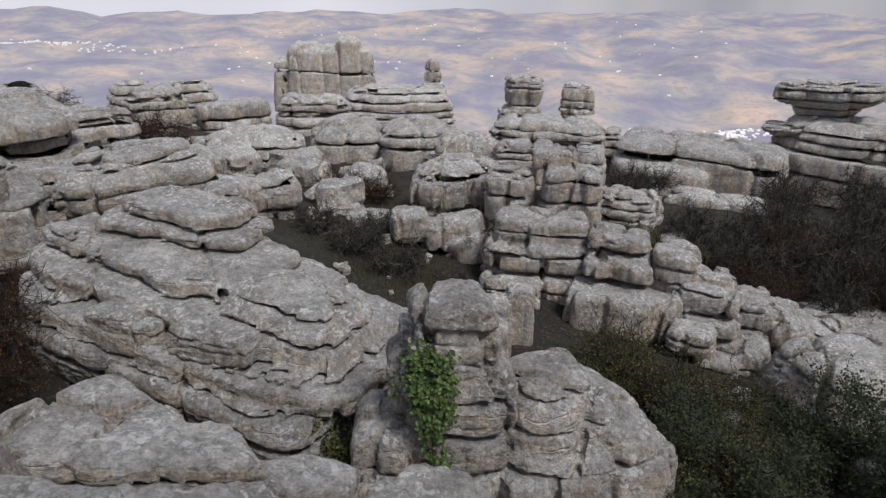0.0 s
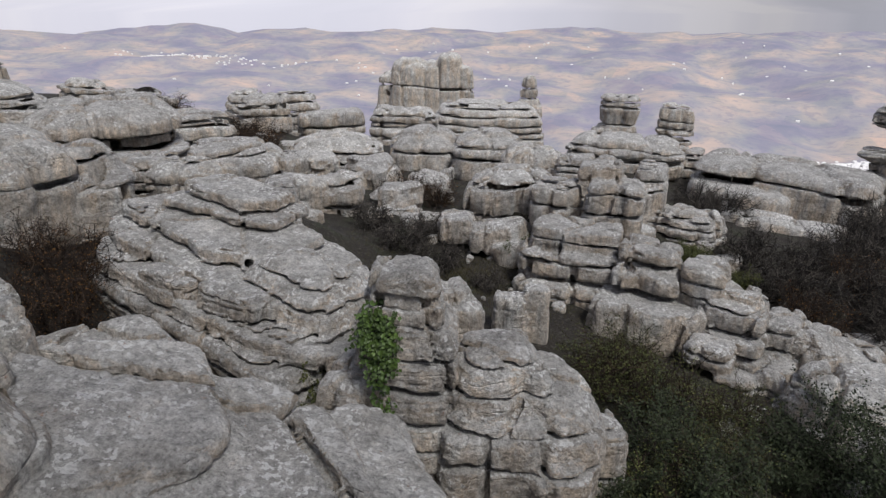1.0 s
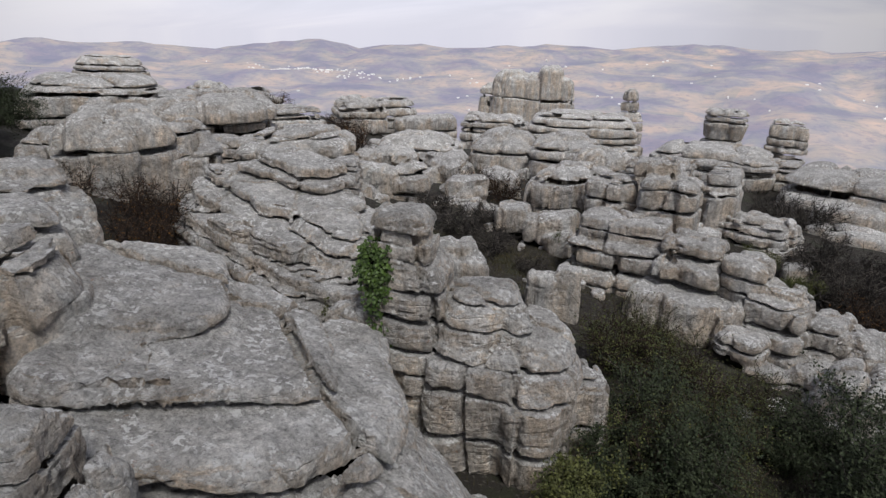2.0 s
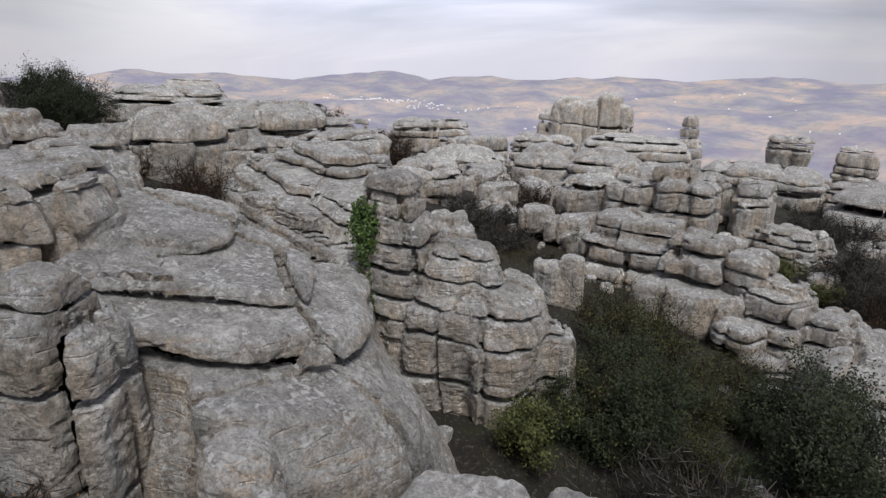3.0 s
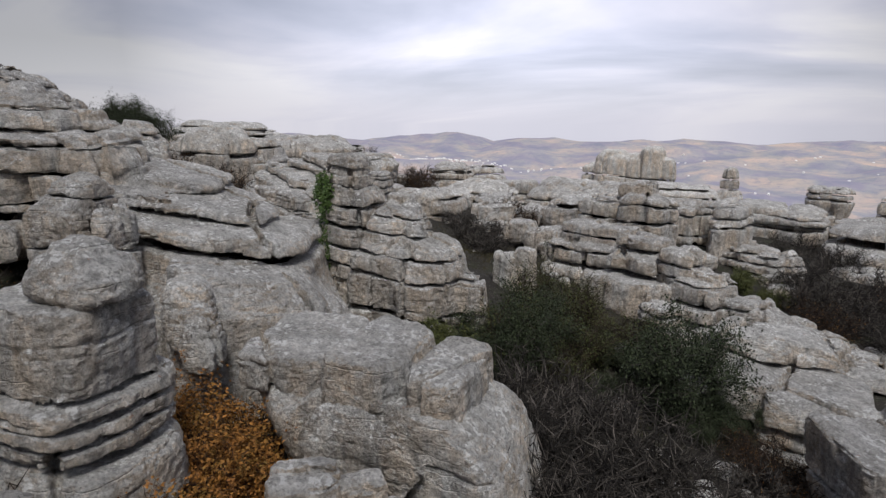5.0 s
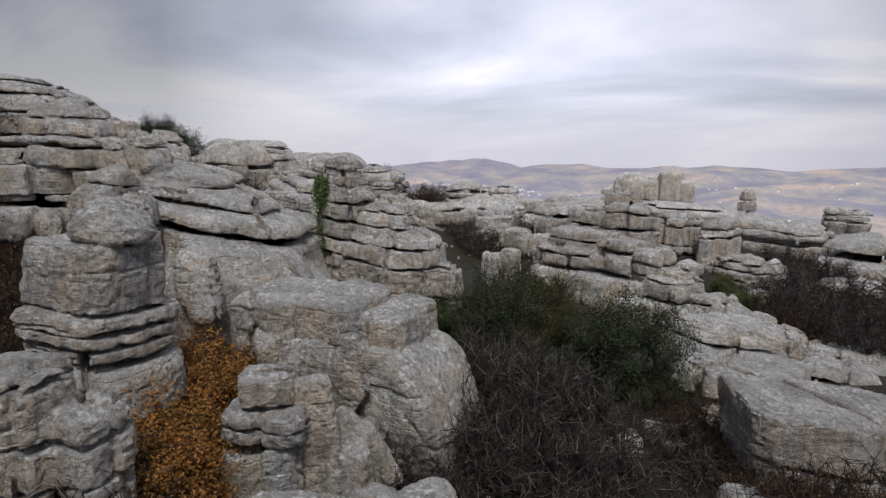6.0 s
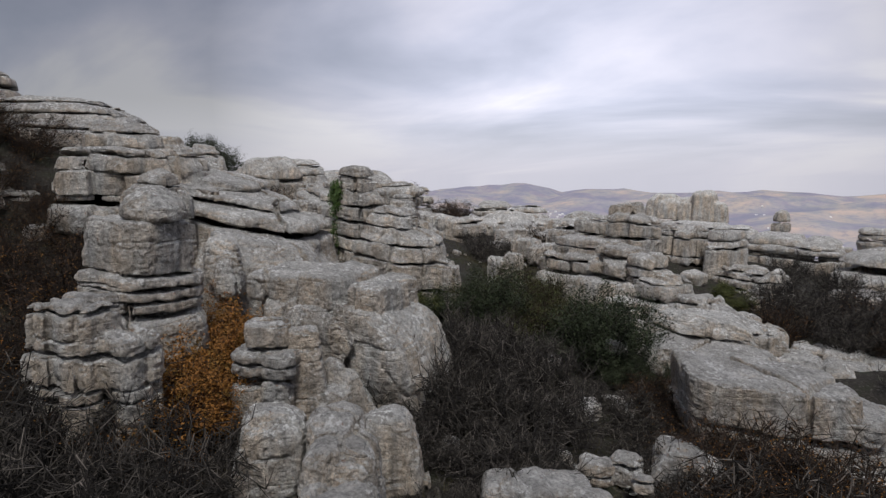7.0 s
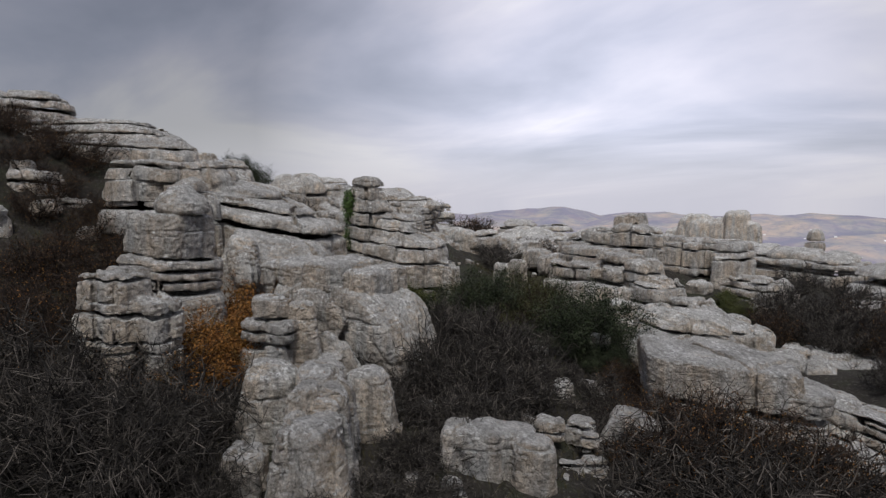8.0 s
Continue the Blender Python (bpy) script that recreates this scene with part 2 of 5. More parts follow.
def ground_material():
    m, nt, bsdf = material("soil and haze-tinted farmland")
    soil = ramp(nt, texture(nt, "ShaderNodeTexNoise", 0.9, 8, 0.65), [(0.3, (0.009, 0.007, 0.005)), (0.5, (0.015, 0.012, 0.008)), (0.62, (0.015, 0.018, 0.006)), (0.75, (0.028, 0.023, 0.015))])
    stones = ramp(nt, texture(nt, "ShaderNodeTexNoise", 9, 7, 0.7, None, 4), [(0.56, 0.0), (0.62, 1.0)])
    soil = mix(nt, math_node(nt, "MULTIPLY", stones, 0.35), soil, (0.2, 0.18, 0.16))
    # valley colours carry the distance haze: lilac and blue-grey paled over tan fields
    hazy_land = ramp(nt, texture(nt, "ShaderNodeTexNoise", 0.0034, 7, 0.6), [(0.28, (0.22, 0.23, 0.31)), (0.42, (0.29, 0.275, 0.345)), (0.5, (0.345, 0.335, 0.36)), (0.57, (0.45, 0.39, 0.37)), (0.68, (0.58, 0.46, 0.39))])
    vor = nt.nodes.new("ShaderNodeTexVoronoi")
    vor.inputs["Scale"].default_value = 0.009
    geo = nt.nodes.new("ShaderNodeNewGeometry")
    link(nt, geo.outputs["Position"], vor.inputs["Vector"])
    fields = ramp(nt, vor.outputs["Color"], [(0.1, (0.82, 0.88, 0.86)), (0.5, (1, 1, 1)), (0.9, (1.15, 1.05, 0.95))])
    hazy_land = mix(nt, 0.6, hazy_land, fields, "MULTIPLY")
    # far woods, tinted blue-grey by the same painted haze
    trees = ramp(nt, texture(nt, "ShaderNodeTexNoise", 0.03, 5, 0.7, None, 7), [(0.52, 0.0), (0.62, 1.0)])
    hazy_land = mix(nt, math_node(nt, "MULTIPLY", trees, 0.4), hazy_land, (0.20, 0.21, 0.29))
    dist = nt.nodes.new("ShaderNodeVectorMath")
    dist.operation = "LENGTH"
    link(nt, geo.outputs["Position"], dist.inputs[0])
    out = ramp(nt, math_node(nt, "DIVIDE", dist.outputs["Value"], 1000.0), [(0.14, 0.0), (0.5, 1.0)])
    link(nt, mix(nt, out, soil, hazy_land), bsdf.inputs["Base Color"])
    bsdf.inputs["Roughness"].default_value = 0.95
    bump = node(nt, "ShaderNodeBump", Strength=1.0, Distance=0.08)
    link(nt, texture(nt, "ShaderNodeTexNoise", 6, 8, 0.7), bump.inputs["Height"])
    link(nt, bump.outputs[0], bsdf.inputs["Normal"])
    return m


# ---- mesh helpers ----
def grid_mesh(name, verts, faces, mat, shade=True):
    me = bpy.data.meshes.new(name)
    me.from_pydata(verts if isinstance(verts, list) else verts.tolist(), [], faces)
    me.materials.append(mat)
    if shade:
        me.polygons.foreach_set("use_smooth", [True] * len(me.polygons))
    me.update()
    return me


def make_ground():
    na = 320
    radii = np.concatenate([np.linspace(0.6, 60, 100), np.geomspace(61.5, 4950, 150)])
    a = np.linspace(0, 2 * np.pi, na, endpoint=False)
    x = 6 + (radii[:, None] * np.cos(a)).ravel()
    y = 8 + (radii[:, None] * np.sin(a)).ravel()
    k = np.clip(4940 / np.maximum(np.hypot(x, y), 1), 0, 1)
    x, y = x * k, y * k
    v = np.stack([x, y, ground_height(x, y)], 1)
    centre = len(v)
    v = np.vstack([v, [[6, 8, ground_z(6, 8)]]])
    faces = [(centre, j, (j + 1) % na) for j in range(na)]
    for i in range(len(radii) - 1):
        for j in range(na):
            k = (j + 1) % na
            faces.append((i * na + j, (i + 1) * na + j, (i + 1) * na + k, i * na + k))
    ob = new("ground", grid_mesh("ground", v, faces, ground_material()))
    tagged(ob, "stony scrub slope falling to a wide hazy farmed valley", "ground", kind="structure")


make_ground()


# ---- limestone blocks ----
def block_mesh(w, d, h, seed, sq=3.2, res=0.12, hard=3.4, family=0, crown=True):
    """A weathered limestone block: a faceted footprint, worn edges, bedding grooves, upright joints and pitting."""
    rng = np.random.RandomState(seed)
    fam = np.random.RandomState(family or seed)
    a, b, c = w / 2, d / 2, h / 2
    ra = (a + b) / 2
    res = res * 1.5
    nseg = int(np.clip(1.9 * (w + d) / res, 20, 100))
    # profile from the bottom pole to the top pole
    if hard < 3:
        ph = np.linspace(-np.pi / 2, np.pi / 2, 300)
        rho, zeta = np.abs(np.cos(ph)) ** (2 / hard) * ra, np.sign(np.sin(ph)) * np.abs(np.sin(ph)) ** (2 / hard) * c
    else:
        rt = min(0.4 * h, 0.03 + 0.13 * h + 0.01 * ra if crown else 0.015 + 0.055 * h) * rng.uniform(0.7, 1.4)
        rb = min(0.2 * h, 0.012 + 0.03 * h)
        q = np.linspace(0, np.pi / 2, 30)
        rho = np.concatenate([np.linspace(0, ra - rb, 40)[:-1], ra - rb + rb * np.sin(q), np.full(20, ra), ra - rt + rt * np.cos(q), np.linspace(ra - rt, 0, 40)[1:]])
        zeta = np.concatenate([np.full(39, -c), -c + rb - rb * np.cos(q), np.linspace(-c + rb, c - rt, 20), c - rt + rt * np.sin(q), np.full(39, c)])
        under = rng.uniform(-0.04, 0.05)
        rho = rho * (1 - under * smooth(c, -c, zeta)) * (1 + 0.05 * (1 - (zeta / c) ** 2)) / 1.03
        zeta = zeta - 0.05 * min(h, 0.8) * (rho / ra) ** 2 * (zeta > 0)
    s = np.concatenate([[0], np.cumsum(np.hypot(np.diff(rho), np.diff(zeta)))])
    nring = int(np.clip(s[-1] / res, 10, 76))
    at = np.linspace(0, s[-1], nring)
    rho, zeta = np.interp(at, s, rho), np.interp(at, s, zeta)
    rho[0] = rho[-1] = 0.0
    dr, dz = np.gradient(rho), np.gradient(zeta)
    ln = np.hypot(dr, dz) + 1e-9
    pr, pz = dz / ln, -dr / ln
    th = np.linspace(0, 2 * np.pi, nseg, endpoint=False)
    sup = lambda t: (np.abs(np.cos(t) / a) ** sq + np.abs(np.sin(t) / b) ** sq) ** (-1 / sq)
    foot = sup(th) * 1.03
    k = fam.randint(5, 9)
    for t0 in np.linspace(0, 2 * np.pi, k, endpoint=False) + fam.uniform(-0.45, 0.45, k):
        dist = sup(np.array([t0]))[0] * fam.uniform(0.74, 1.0)
        cs = np.cos(th - t0)
        foot = np.where(cs > 0.15, np.minimum(foot, dist / np.maximum(cs, 0.15)), foot)
    ker = 1 + nseg // 70 + (hard < 3) * nseg // 24
    foot = sum(np.roll(foot, sh) for sh in range(-ker, ker + 1)) / (2 * ker + 1)
    o = rng.uniform(0, 200, 3)
    lob = perlin(np.stack([np.cos(th) * 2.2 + o[0], np.sin(th) * 2.2 + o[1], th * 0 + o[2]], 1))
    chip = perlin(np.stack([np.cos(th) * 7 + o[2], np.sin(th) * 7 + o[0], th * 0 + o[1]], 1))
    foot = foot * 1.07 * (1 + 0.13 * lob + 0.07 * (chip - np.abs(chip))) / ra
    R = np.repeat(rho[:, None], nseg, 1)
    Z = np.repeat(zeta[:, None], nseg, 1)
    TH = np.repeat(th[None], nring, 0).ravel()
    FT = np.repeat(foot[None], nring, 0)
    p = np.stack([(R * FT).ravel() * np.cos(TH), (R * FT).ravel() * np.sin(TH), Z.ravel()], 1)
    nr, nz = np.repeat(pr, nseg), np.repeat(pz, nseg)
    n = np.stack([nr * np.cos(TH), nr * np.sin(TH), nz], 1)
    size = (w * d * h) ** (1 / 3)
    q = p + o
    soft = min(1.0, size)
    round_ = hard < 3
    big = perlin(q / (0.8 * size) * np.array([1, 1, 1.4]))
    crag = perlin(q / max(0.24, 2.2 * res))
    small = perlin(q / max(0.11, 1.3 * res))
    warp = q + 0.22 * size * np.stack([perlin(q / (0.5 * size)), perlin(q / (0.5 * size) + 31), 0.5 * perlin(q / (0.5 * size) + 57)], 1)
    cell = 0.85 * size + 0.15
    f1, f2 = worley(warp / cell * np.array([0.8, 0.8, 1.5]))
    g1, g2 = worley(warp / max(0.34 * size + 0.08, 3.0 * res) * np.array([0.8, 0.8, 1.7]) + 11)
    amp = min(size, (1.5 if h > 0.6 else 0.75) * h + 0.1, 3.0)
    k1, k2 = worley(q / max(0.3, 2.6 * res) * np.array([0.8, 0.8, 1.4]) + 23)
    disp = amp * (0.04 * (1 + round_) * big + (0.10 if round_ else 0.07) * (0.3 - f1 ** 2)) + 0.035 * amp * (0.3 - g1 ** 2)
    disp += soft * (0.05 * (0.4 - k1) - 0.10 * np.abs(crag) + 0.035 * small)
    side = np.clip(nr * 1.3 - 0.2, 0, 1)
    # open joints between the bulges
    width = max(0.035, 0.7 * res / cell)
    disp -= (0.05 if round_ else 0.10) * min(1.5, amp) * np.exp(-((f2 - f1) / width) ** 2) * (0.25 + 0.75 * side)
    # bedding grooves
    gap = max(0.2, 3.0 * res, min(0.45, 0.42 * h))
    lay = (q[:, 2] + 0.09 * perlin(q / 0.9) + 0.05 * crag) / gap
    fr = np.abs(lay - np.round(lay)) * gap
    strength = np.clip(-0.1 + 2.2 * perlin(np.stack([np.round(lay) * 3.7, q[:, 0] * 0.45, q[:, 1] * 0.45], 1)), 0, 1)
    disp -= side * (0.4 if round_ else 1.0) * strength * 0.05 * min(1.6, amp) * np.exp(-(fr / max(0.025, 0.5 * res)) ** 2)
    p = p + n * disp[:, None]
    p[:nseg] = p[:nseg].mean(0)
    p[(nring - 1) * nseg:] = p[(nring - 1) * nseg:].mean(0)
    keep = np.concatenate([[0], np.arange(nseg, (nring - 1) * nseg + 1)])
    top = len(keep) - 1
    j = np.arange(nseg)
    k = (j + 1) % nseg
    faces = [(0, int(1 + y), int(1 + x)) for x, y in zip(j, k)]
    for i in range(nring - 3):
        lo, hi = 1 + i * nseg, 1 + (i + 1) * nseg
        faces += np.stack([lo + j, lo + k, hi + k, hi + j], 1).tolist()
    lo = 1 + (nring - 3) * nseg
    faces += [(int(lo + x), int(lo + y), top) for x, y in zip(j, k)]
    me = grid_mesh("bed", p[keep], faces, ROCK)
    me.set_sharp_from_angle(angle=radians(30))
    return me


# ---- limestone formations ----
EDGES = [(a, b) for a in range(8) for b in range(a + 1, 8) if bin(a ^ b).count("1") == 1]
CORNER = np.array([[(c >> 2) & 1, (c >> 1) & 1, c & 1] for c in range(8)], float)


def skin(D, E, lo, res, deep):
    """The surface of the solid D < 0 on a grid: points, outward normals and quads, left out where E lies deeper than deep."""
    nx, ny, nz = D.shape
    inside = D < 0
    sub = lambda A, c: A[(c >> 2) & 1:nx - 1 + ((c >> 2) & 1), (c >> 1) & 1:ny - 1 + ((c >> 1) & 1), c & 1:nz - 1 + (c & 1)]
    count = sum(sub(inside, c).astype(np.int8) for c in range(8))
    cells = np.argwhere((count > 0) & (count < 8))
    if len(cells) < 20:
        return None
    i, j, k = cells.T
    val = np.stack([D[i + ((c >> 2) & 1), j + ((c >> 1) & 1), k + (c & 1)] for c in range(8)], 1)
    depth = E[i, j, k]
    total, hits = np.zeros((len(cells), 3)), np.zeros(len(cells))
    for a, b in EDGES:
        m = (val[:, a] < 0) != (val[:, b] < 0)
        f = val[m, a] / (val[m, a] - val[m, b])
        total[m] += CORNER[a] + f[:, None] * (CORNER[b] - CORNER[a])
        hits[m] += 1
    p = lo + (cells + total / hits[:, None]) * res
    n = (val[:, :, None] * (CORNER[None] - 0.5)).sum(1)
    n /= np.linalg.norm(n, axis=1)[:, None] + 1e-9
    index = np.full((nx - 1, ny - 1, nz - 1), -1)
    index[i, j, k] = np.arange(len(cells))
    quads = []
    for axis in range(3):
        u, v = (axis + 1) % 3, (axis + 2) % 3
        one, two = [slice(1, -1)] * 3, [slice(1, -1)] * 3
        one[axis], two[axis] = slice(0, -1), slice(1, None)
        A, B = inside[tuple(one)], inside[tuple(two)]
        at = np.argwhere(A != B)
        if not len(at):
            continue
        flip = A[tuple(at.T)]
        off = np.ones(3, int)
        off[axis] = 0
        at = at + off
        q = []
        for du, dv in ((-1, -1), (0, -1), (0, 0), (-1, 0)):
            c = at.copy()
            c[:, u] += du
            c[:, v] += dv
            q.append(index[tuple(c.T)])
        q = np.stack(q, 1)
        q[~flip] = q[~flip][:, ::-1]
        quads.append(q)
    quads = np.concatenate(quads)
    quads = quads[(quads >= 0).all(1) & (depth[quads] > -deep).any(1)]
    used = np.unique(quads)
    remap = np.full(len(p), -1)
    remap[used] = np.arange(len(used))
    return p[used], n[used], remap[quads]


def islands(p, quads):
    """Splits a mesh into its separate pieces, without crumbs."""
    lab = np.arange(len(p))
    while True:
        m = lab[quads].min(1)
        was = lab.copy()
        for c in range(4):
            np.minimum.at(lab, quads[:, c], m)
        lab = lab[lab]
        if (lab == was).all():
            break
    mine = lab[quads[:, 0]]
    for one in np.unique(mine):
        qs = quads[mine == one]
        if len(qs) < 40:
            continue
        used = np.unique(qs)
        to = np.full(len(p), -1)
        to[used] = np.arange(len(used))
        yield p[used], to[qs]


def quad_mesh(name, p, quads, mat):
    me = bpy.data.meshes.new(name)
    me.vertices.add(len(p))
    me.vertices.foreach_set("co", np.ascontiguousarray(p, dtype=np.float32).ravel())
    me.loops.add(4 * len(quads))
    me.loops.foreach_set("vertex_index", np.ascontiguousarray(quads, dtype=np.int32).ravel())
    me.polygons.add(len(quads))
    me.polygons.foreach_set("loop_start", np.arange(0, 4 * len(quads), 4, dtype=np.int32))
    me.materials.append(mat)
    me.update(calc_edges=True)
    me.polygons.foreach_set("use_smooth", np.ones(len(quads), dtype=bool))
    return me


def smax(a, b, k):
    h = np.maximum(k - np.abs(a - b), 0) / k
    return np.maximum(a, b) + h * h * k * 0.25


def smin(a, b, k):
    return -smax(-a, -b, k)


def lump(x, y, z, row):
    """A rounded box between two heights that turns, tapers, leans and tilts: x, y, foot, top, width, depth, turn, roundness, widths from foot to top, lean in x and y, tilt."""
    cx, cy, z0, z1, w, d, turn, r = row[:8]
    prof, lx, ly, tilt = (list(row[8:]) + [(1.0,), 0.0, 0.0, 0.0][len(row) - 8:])[:4]
    h = z1 - z0
    u = np.clip((z - z0) / h, 0, 1)
    f = np.interp(u, np.linspace(0, 1, len(prof)), prof).astype(np.float32) if len(prof) > 1 else prof[0]
    px, py, pz = x - cx - lx * (u - 0.5), y - cy - ly * (u - 0.5), z - (z0 + z1) / 2
    c, s = math.cos(radians(turn)), math.sin(radians(turn))
    px, py = px * c + py * s, py * c - px * s
    if tilt:
        c, s = math.cos(radians(tilt)), math.sin(radians(tilt))
        px, pz = px * c - pz * s, pz * c + px * s
    r = min(r, 0.48 * w, 0.48 * d, 0.48 * h)
    ax, ay, az = np.abs(px) - (w / 2 * f - r), np.abs(py) - (d / 2 * f - r), np.abs(pz) - (h / 2 - r)
    # chipped corners in plan
    plan = smax(ax, ay, 0.16 * min(w, d))
    chip = random.Random(int(abs(cx * 71 + cy * 37 + z1 * 19) * 10))
    for sx, sy in ((1, 1), (-1, 1), (1, -1), (-1, -1)):
        a = math.atan2(sy * w, sx * d) + chip.uniform(-0.35, 0.35)
        ca, sa = math.cos(a), math.sin(a)
        room = (0.5 * w * abs(ca) + 0.5 * d * abs(sa)) * chip.uniform(0.76, 1.0)
        plan = smax(plan, px * ca + py * sa - (room * f - r), 0.1 * min(w, d))
    return np.sqrt(np.maximum(plan, 0) ** 2 + np.maximum(az, 0) ** 2) + np.minimum(np.maximum(plan, az), 0) - r


def cells(x, y, seed):
    """Distance to the border between uneven cells in plan, and a random number for each cell."""
    ix, iy = np.floor(x).astype(int), np.floor(y).astype(int)
    f1, f2, who = np.full(x.shape, 9.0), np.full(x.shape, 9.0), np.zeros(x.shape)
    for dx in (-1, 0, 1):
        for dy in (-1, 0, 1):
            h = PERM[PERM[(ix + dx + seed) & 255] + ((iy + dy) & 255)]
            d = np.hypot(ix + dx + 0.5 + 0.45 * GRAD[h, 0] - x, iy + dy + 0.5 + 0.45 * GRAD[h, 1] - y)
            near = d < f1
            f2 = np.where(near, f1, np.minimum(f2, d))
            who = np.where(near, h / 255.0, who)
            f1 = np.where(near, d, f1)
    return f2 - f1, who


CARVED = [0]


def carve(name, label, rows, res, beds=(0.3, 0.6), dip=(0.0, 0.0), joint=1.4, jut=0.1, blend=0.3, wear=1.0, cuts=(), cracks=()):
    """A limestone formation: lumps merged into one worn body, cut into beds along dipping seams; each bed is broken by upright joints."""
    CARVED[0] += 1
    seed = CARVED[0] * 37 + 11
    rng = random.Random(seed)
    x0, y0 = rows[0][0], rows[0][1]
    e = base(name, label, x0, y0)
    foot = np.array(e.matrix_basis.translation)
    reach = [0.75 * math.hypot(r[4] * max(r[8] if len(r) > 8 else (1,)), r[5] * max(r[8] if len(r) > 8 else (1,))) * 0.72 + 0.5 * (abs(r[9]) + abs(r[10]) if len(r) > 10 else 0) + 0.4 for r in rows]
    lox, hix = min(r[0] - q for r, q in zip(rows, reach)), max(r[0] + q for r, q in zip(rows, reach))
    loy, hiy = min(r[1] - q for r, q in zip(rows, reach)), max(r[1] + q for r, q in zip(rows, reach))
    low, high = min(r[2] for r in rows) - 0.05, max(r[3] for r in rows) + 0.05
    size = float(np.median([min(r[4], r[5], 2.5 * (r[3] - r[2])) for r in rows]))
    k = min(4.0, max(0.35, size / 2.4))
    # seams
    seams = [low - 0.1]
    if cuts:
        seams += list(cuts)
    else:
        while seams[-1] < high:
            t = rng.uniform(*beds) * rng.choice((0.6, 0.85, 1.0, 1.0, 1.3, 1.6))
            if seams[-1] < low + 0.2 * (high - low):
                t *= 1.5
            seams.append(seams[-1] + t)
        if len(seams) > 2 and high - seams[-2] < 0.6 * beds[0]:
            seams.pop(-2)
    seams[-1] = max(seams[-1], high + 0.2)
    gx, gy = np.arange(lox, hix + res, res, dtype=np.float32), np.arange(loy, hiy + res, res, dtype=np.float32)
    X, Y = np.meshgrid(gx, gy, indexing="ij")
    flat = lambda s, o: perlin(np.stack([X.ravel() * s, Y.ravel() * s, np.full(X.size, o)], 1)).reshape(X.shape).astype(np.float32)
    sway = 0.17 * min(k, 1.5) * flat(0.45 / k, seed * 0.37) + 0.07 * flat(1.3 / k, seed * 0.71)
    slope = dip[0] * (X - x0) + dip[1] * (Y - y0) + sway
    wx, wy = X + 0.3 * k * flat(0.6 / k, 3.3), Y + 0.3 * k * flat(0.6 / k, 8.8)
    for b, (s0, s1) in enumerate(zip(seams, seams[1:])):
        t = s1 - s0
        if b % 3 == 0:
            border, who = cells(wx / joint + seed, wy / joint, seed + b)
        lo_z, hi_z = max(low, s0) - float(slope.max()) - 0.1, min(high, s1) - float(slope.min()) + 0.1
        gz = np.arange(lo_z - 2 * res, hi_z + 3 * res, res, dtype=np.float32)
        Z = gz[None, None, :]
        S = Z + slope[:, :, None]
        E = np.full(S.shape, 3.0, np.float32)
        for r, q in zip(rows, reach):
            if r[2] - 0.6 > s1 or r[3] + 0.6 < s0:
                continue
            i0, i1 = np.searchsorted(gx, (r[0] - q - 0.3, r[0] + q + 0.3))
            j0, j1 = np.searchsorted(gy, (r[1] - q - 0.3, r[1] + q + 0.3))
            w = (slice(i0, i1), slice(j0, j1))
            E[w] = smin(E[w], lump(X[w][:, :, None], Y[w][:, :, None], S[w], r), blend * min(1.0, 0.4 * min(r[4], r[5])))
        if not (E < 0).any():
            continue
        near = np.argwhere((E < 0.5).any(2))
        (i0, j0), (i1, j1) = np.maximum(near.min(0) - 2, 0), near.max(0) + 3
        thin = t < 0.75 * sum(beds) / 2 and 0 < b < len(seams) - 2 and not cuts
        push = (rng.uniform(-0.35, 0.35) - (1.3 if thin and rng.random() < 0.45 else 0.0)) * jut * min(k, 1.6) if len(seams) > 2 else 0.0
        side = push + jut * min(k, 1.6) * (1.1 * flat(0.55 / k, b * 5.1 + seed) + 0.8 * (who - 0.5))
        side = side - 0.28 * min(1.5, k) * np.exp(-(border * joint * 0.5 / max(0.045, 0.75 * res)) ** 2)
        for cx, cy, turn, wide, far in cracks:
            side = side - far * np.exp(-(((X - cx) * math.cos(radians(turn)) + (Y - cy) * math.sin(radians(turn))) / wide) ** 2)
        side = side.astype(np.float32)
        D = E - side[:, :, None]
        drop = 0.1 * t * who + 0.025 * k * flat(1.1 / k, b * 3.3 + 50)
        drop = drop.astype(np.float32)
        slab = np.maximum(S - (s1 - drop[:, :, None]), s0 + 0.02 - S)
        # here and there the beds are still grown together
        slab = slab - (0.14 * min(k, 1.5) * np.clip(2.4 * flat(0.5 / k, b * 7.7 + 20) - 0.2, 0, 0.6)).astype(np.float32)[:, :, None]
        D, slab, E = D[i0:i1, j0:j1], slab[i0:i1, j0:j1], E[i0:i1, j0:j1]
        D = smax(D, slab, max(0.6 * res, min(0.3 * t, rng.choice((0.03, 0.05, 0.09, 0.14)) * wear * min(1.4, k))))
        got = skin(D, E, np.array([gx[i0], gy[j0], gz[0]]), res, 0.3 + 0.1 * k)
        if got is None:
            continue
        p, n, quads = got
        up = np.hypot(n[:, 0], n[:, 1])
        q = p + seed * 0.13
        big = perlin(q / (1.15 * k) * np.array([1, 1, 1.3]))
        mid = perlin(q / max(0.5 * min(k, 1.4), 3 * res))
        crag = perlin(q / max(0.24, 2.6 * res) * np.array([1, 1, 1.5]))
        fine = perlin(q / max(0.12, 1.7 * res))
        warp = q + 0.25 * k * np.stack([mid, np.roll(mid, 7) * 0, big], 1)
        f1, f2 = worley(warp / max(0.75 * min(k, 1.6), 5 * res) * np.array([1, 1, 0.8]))
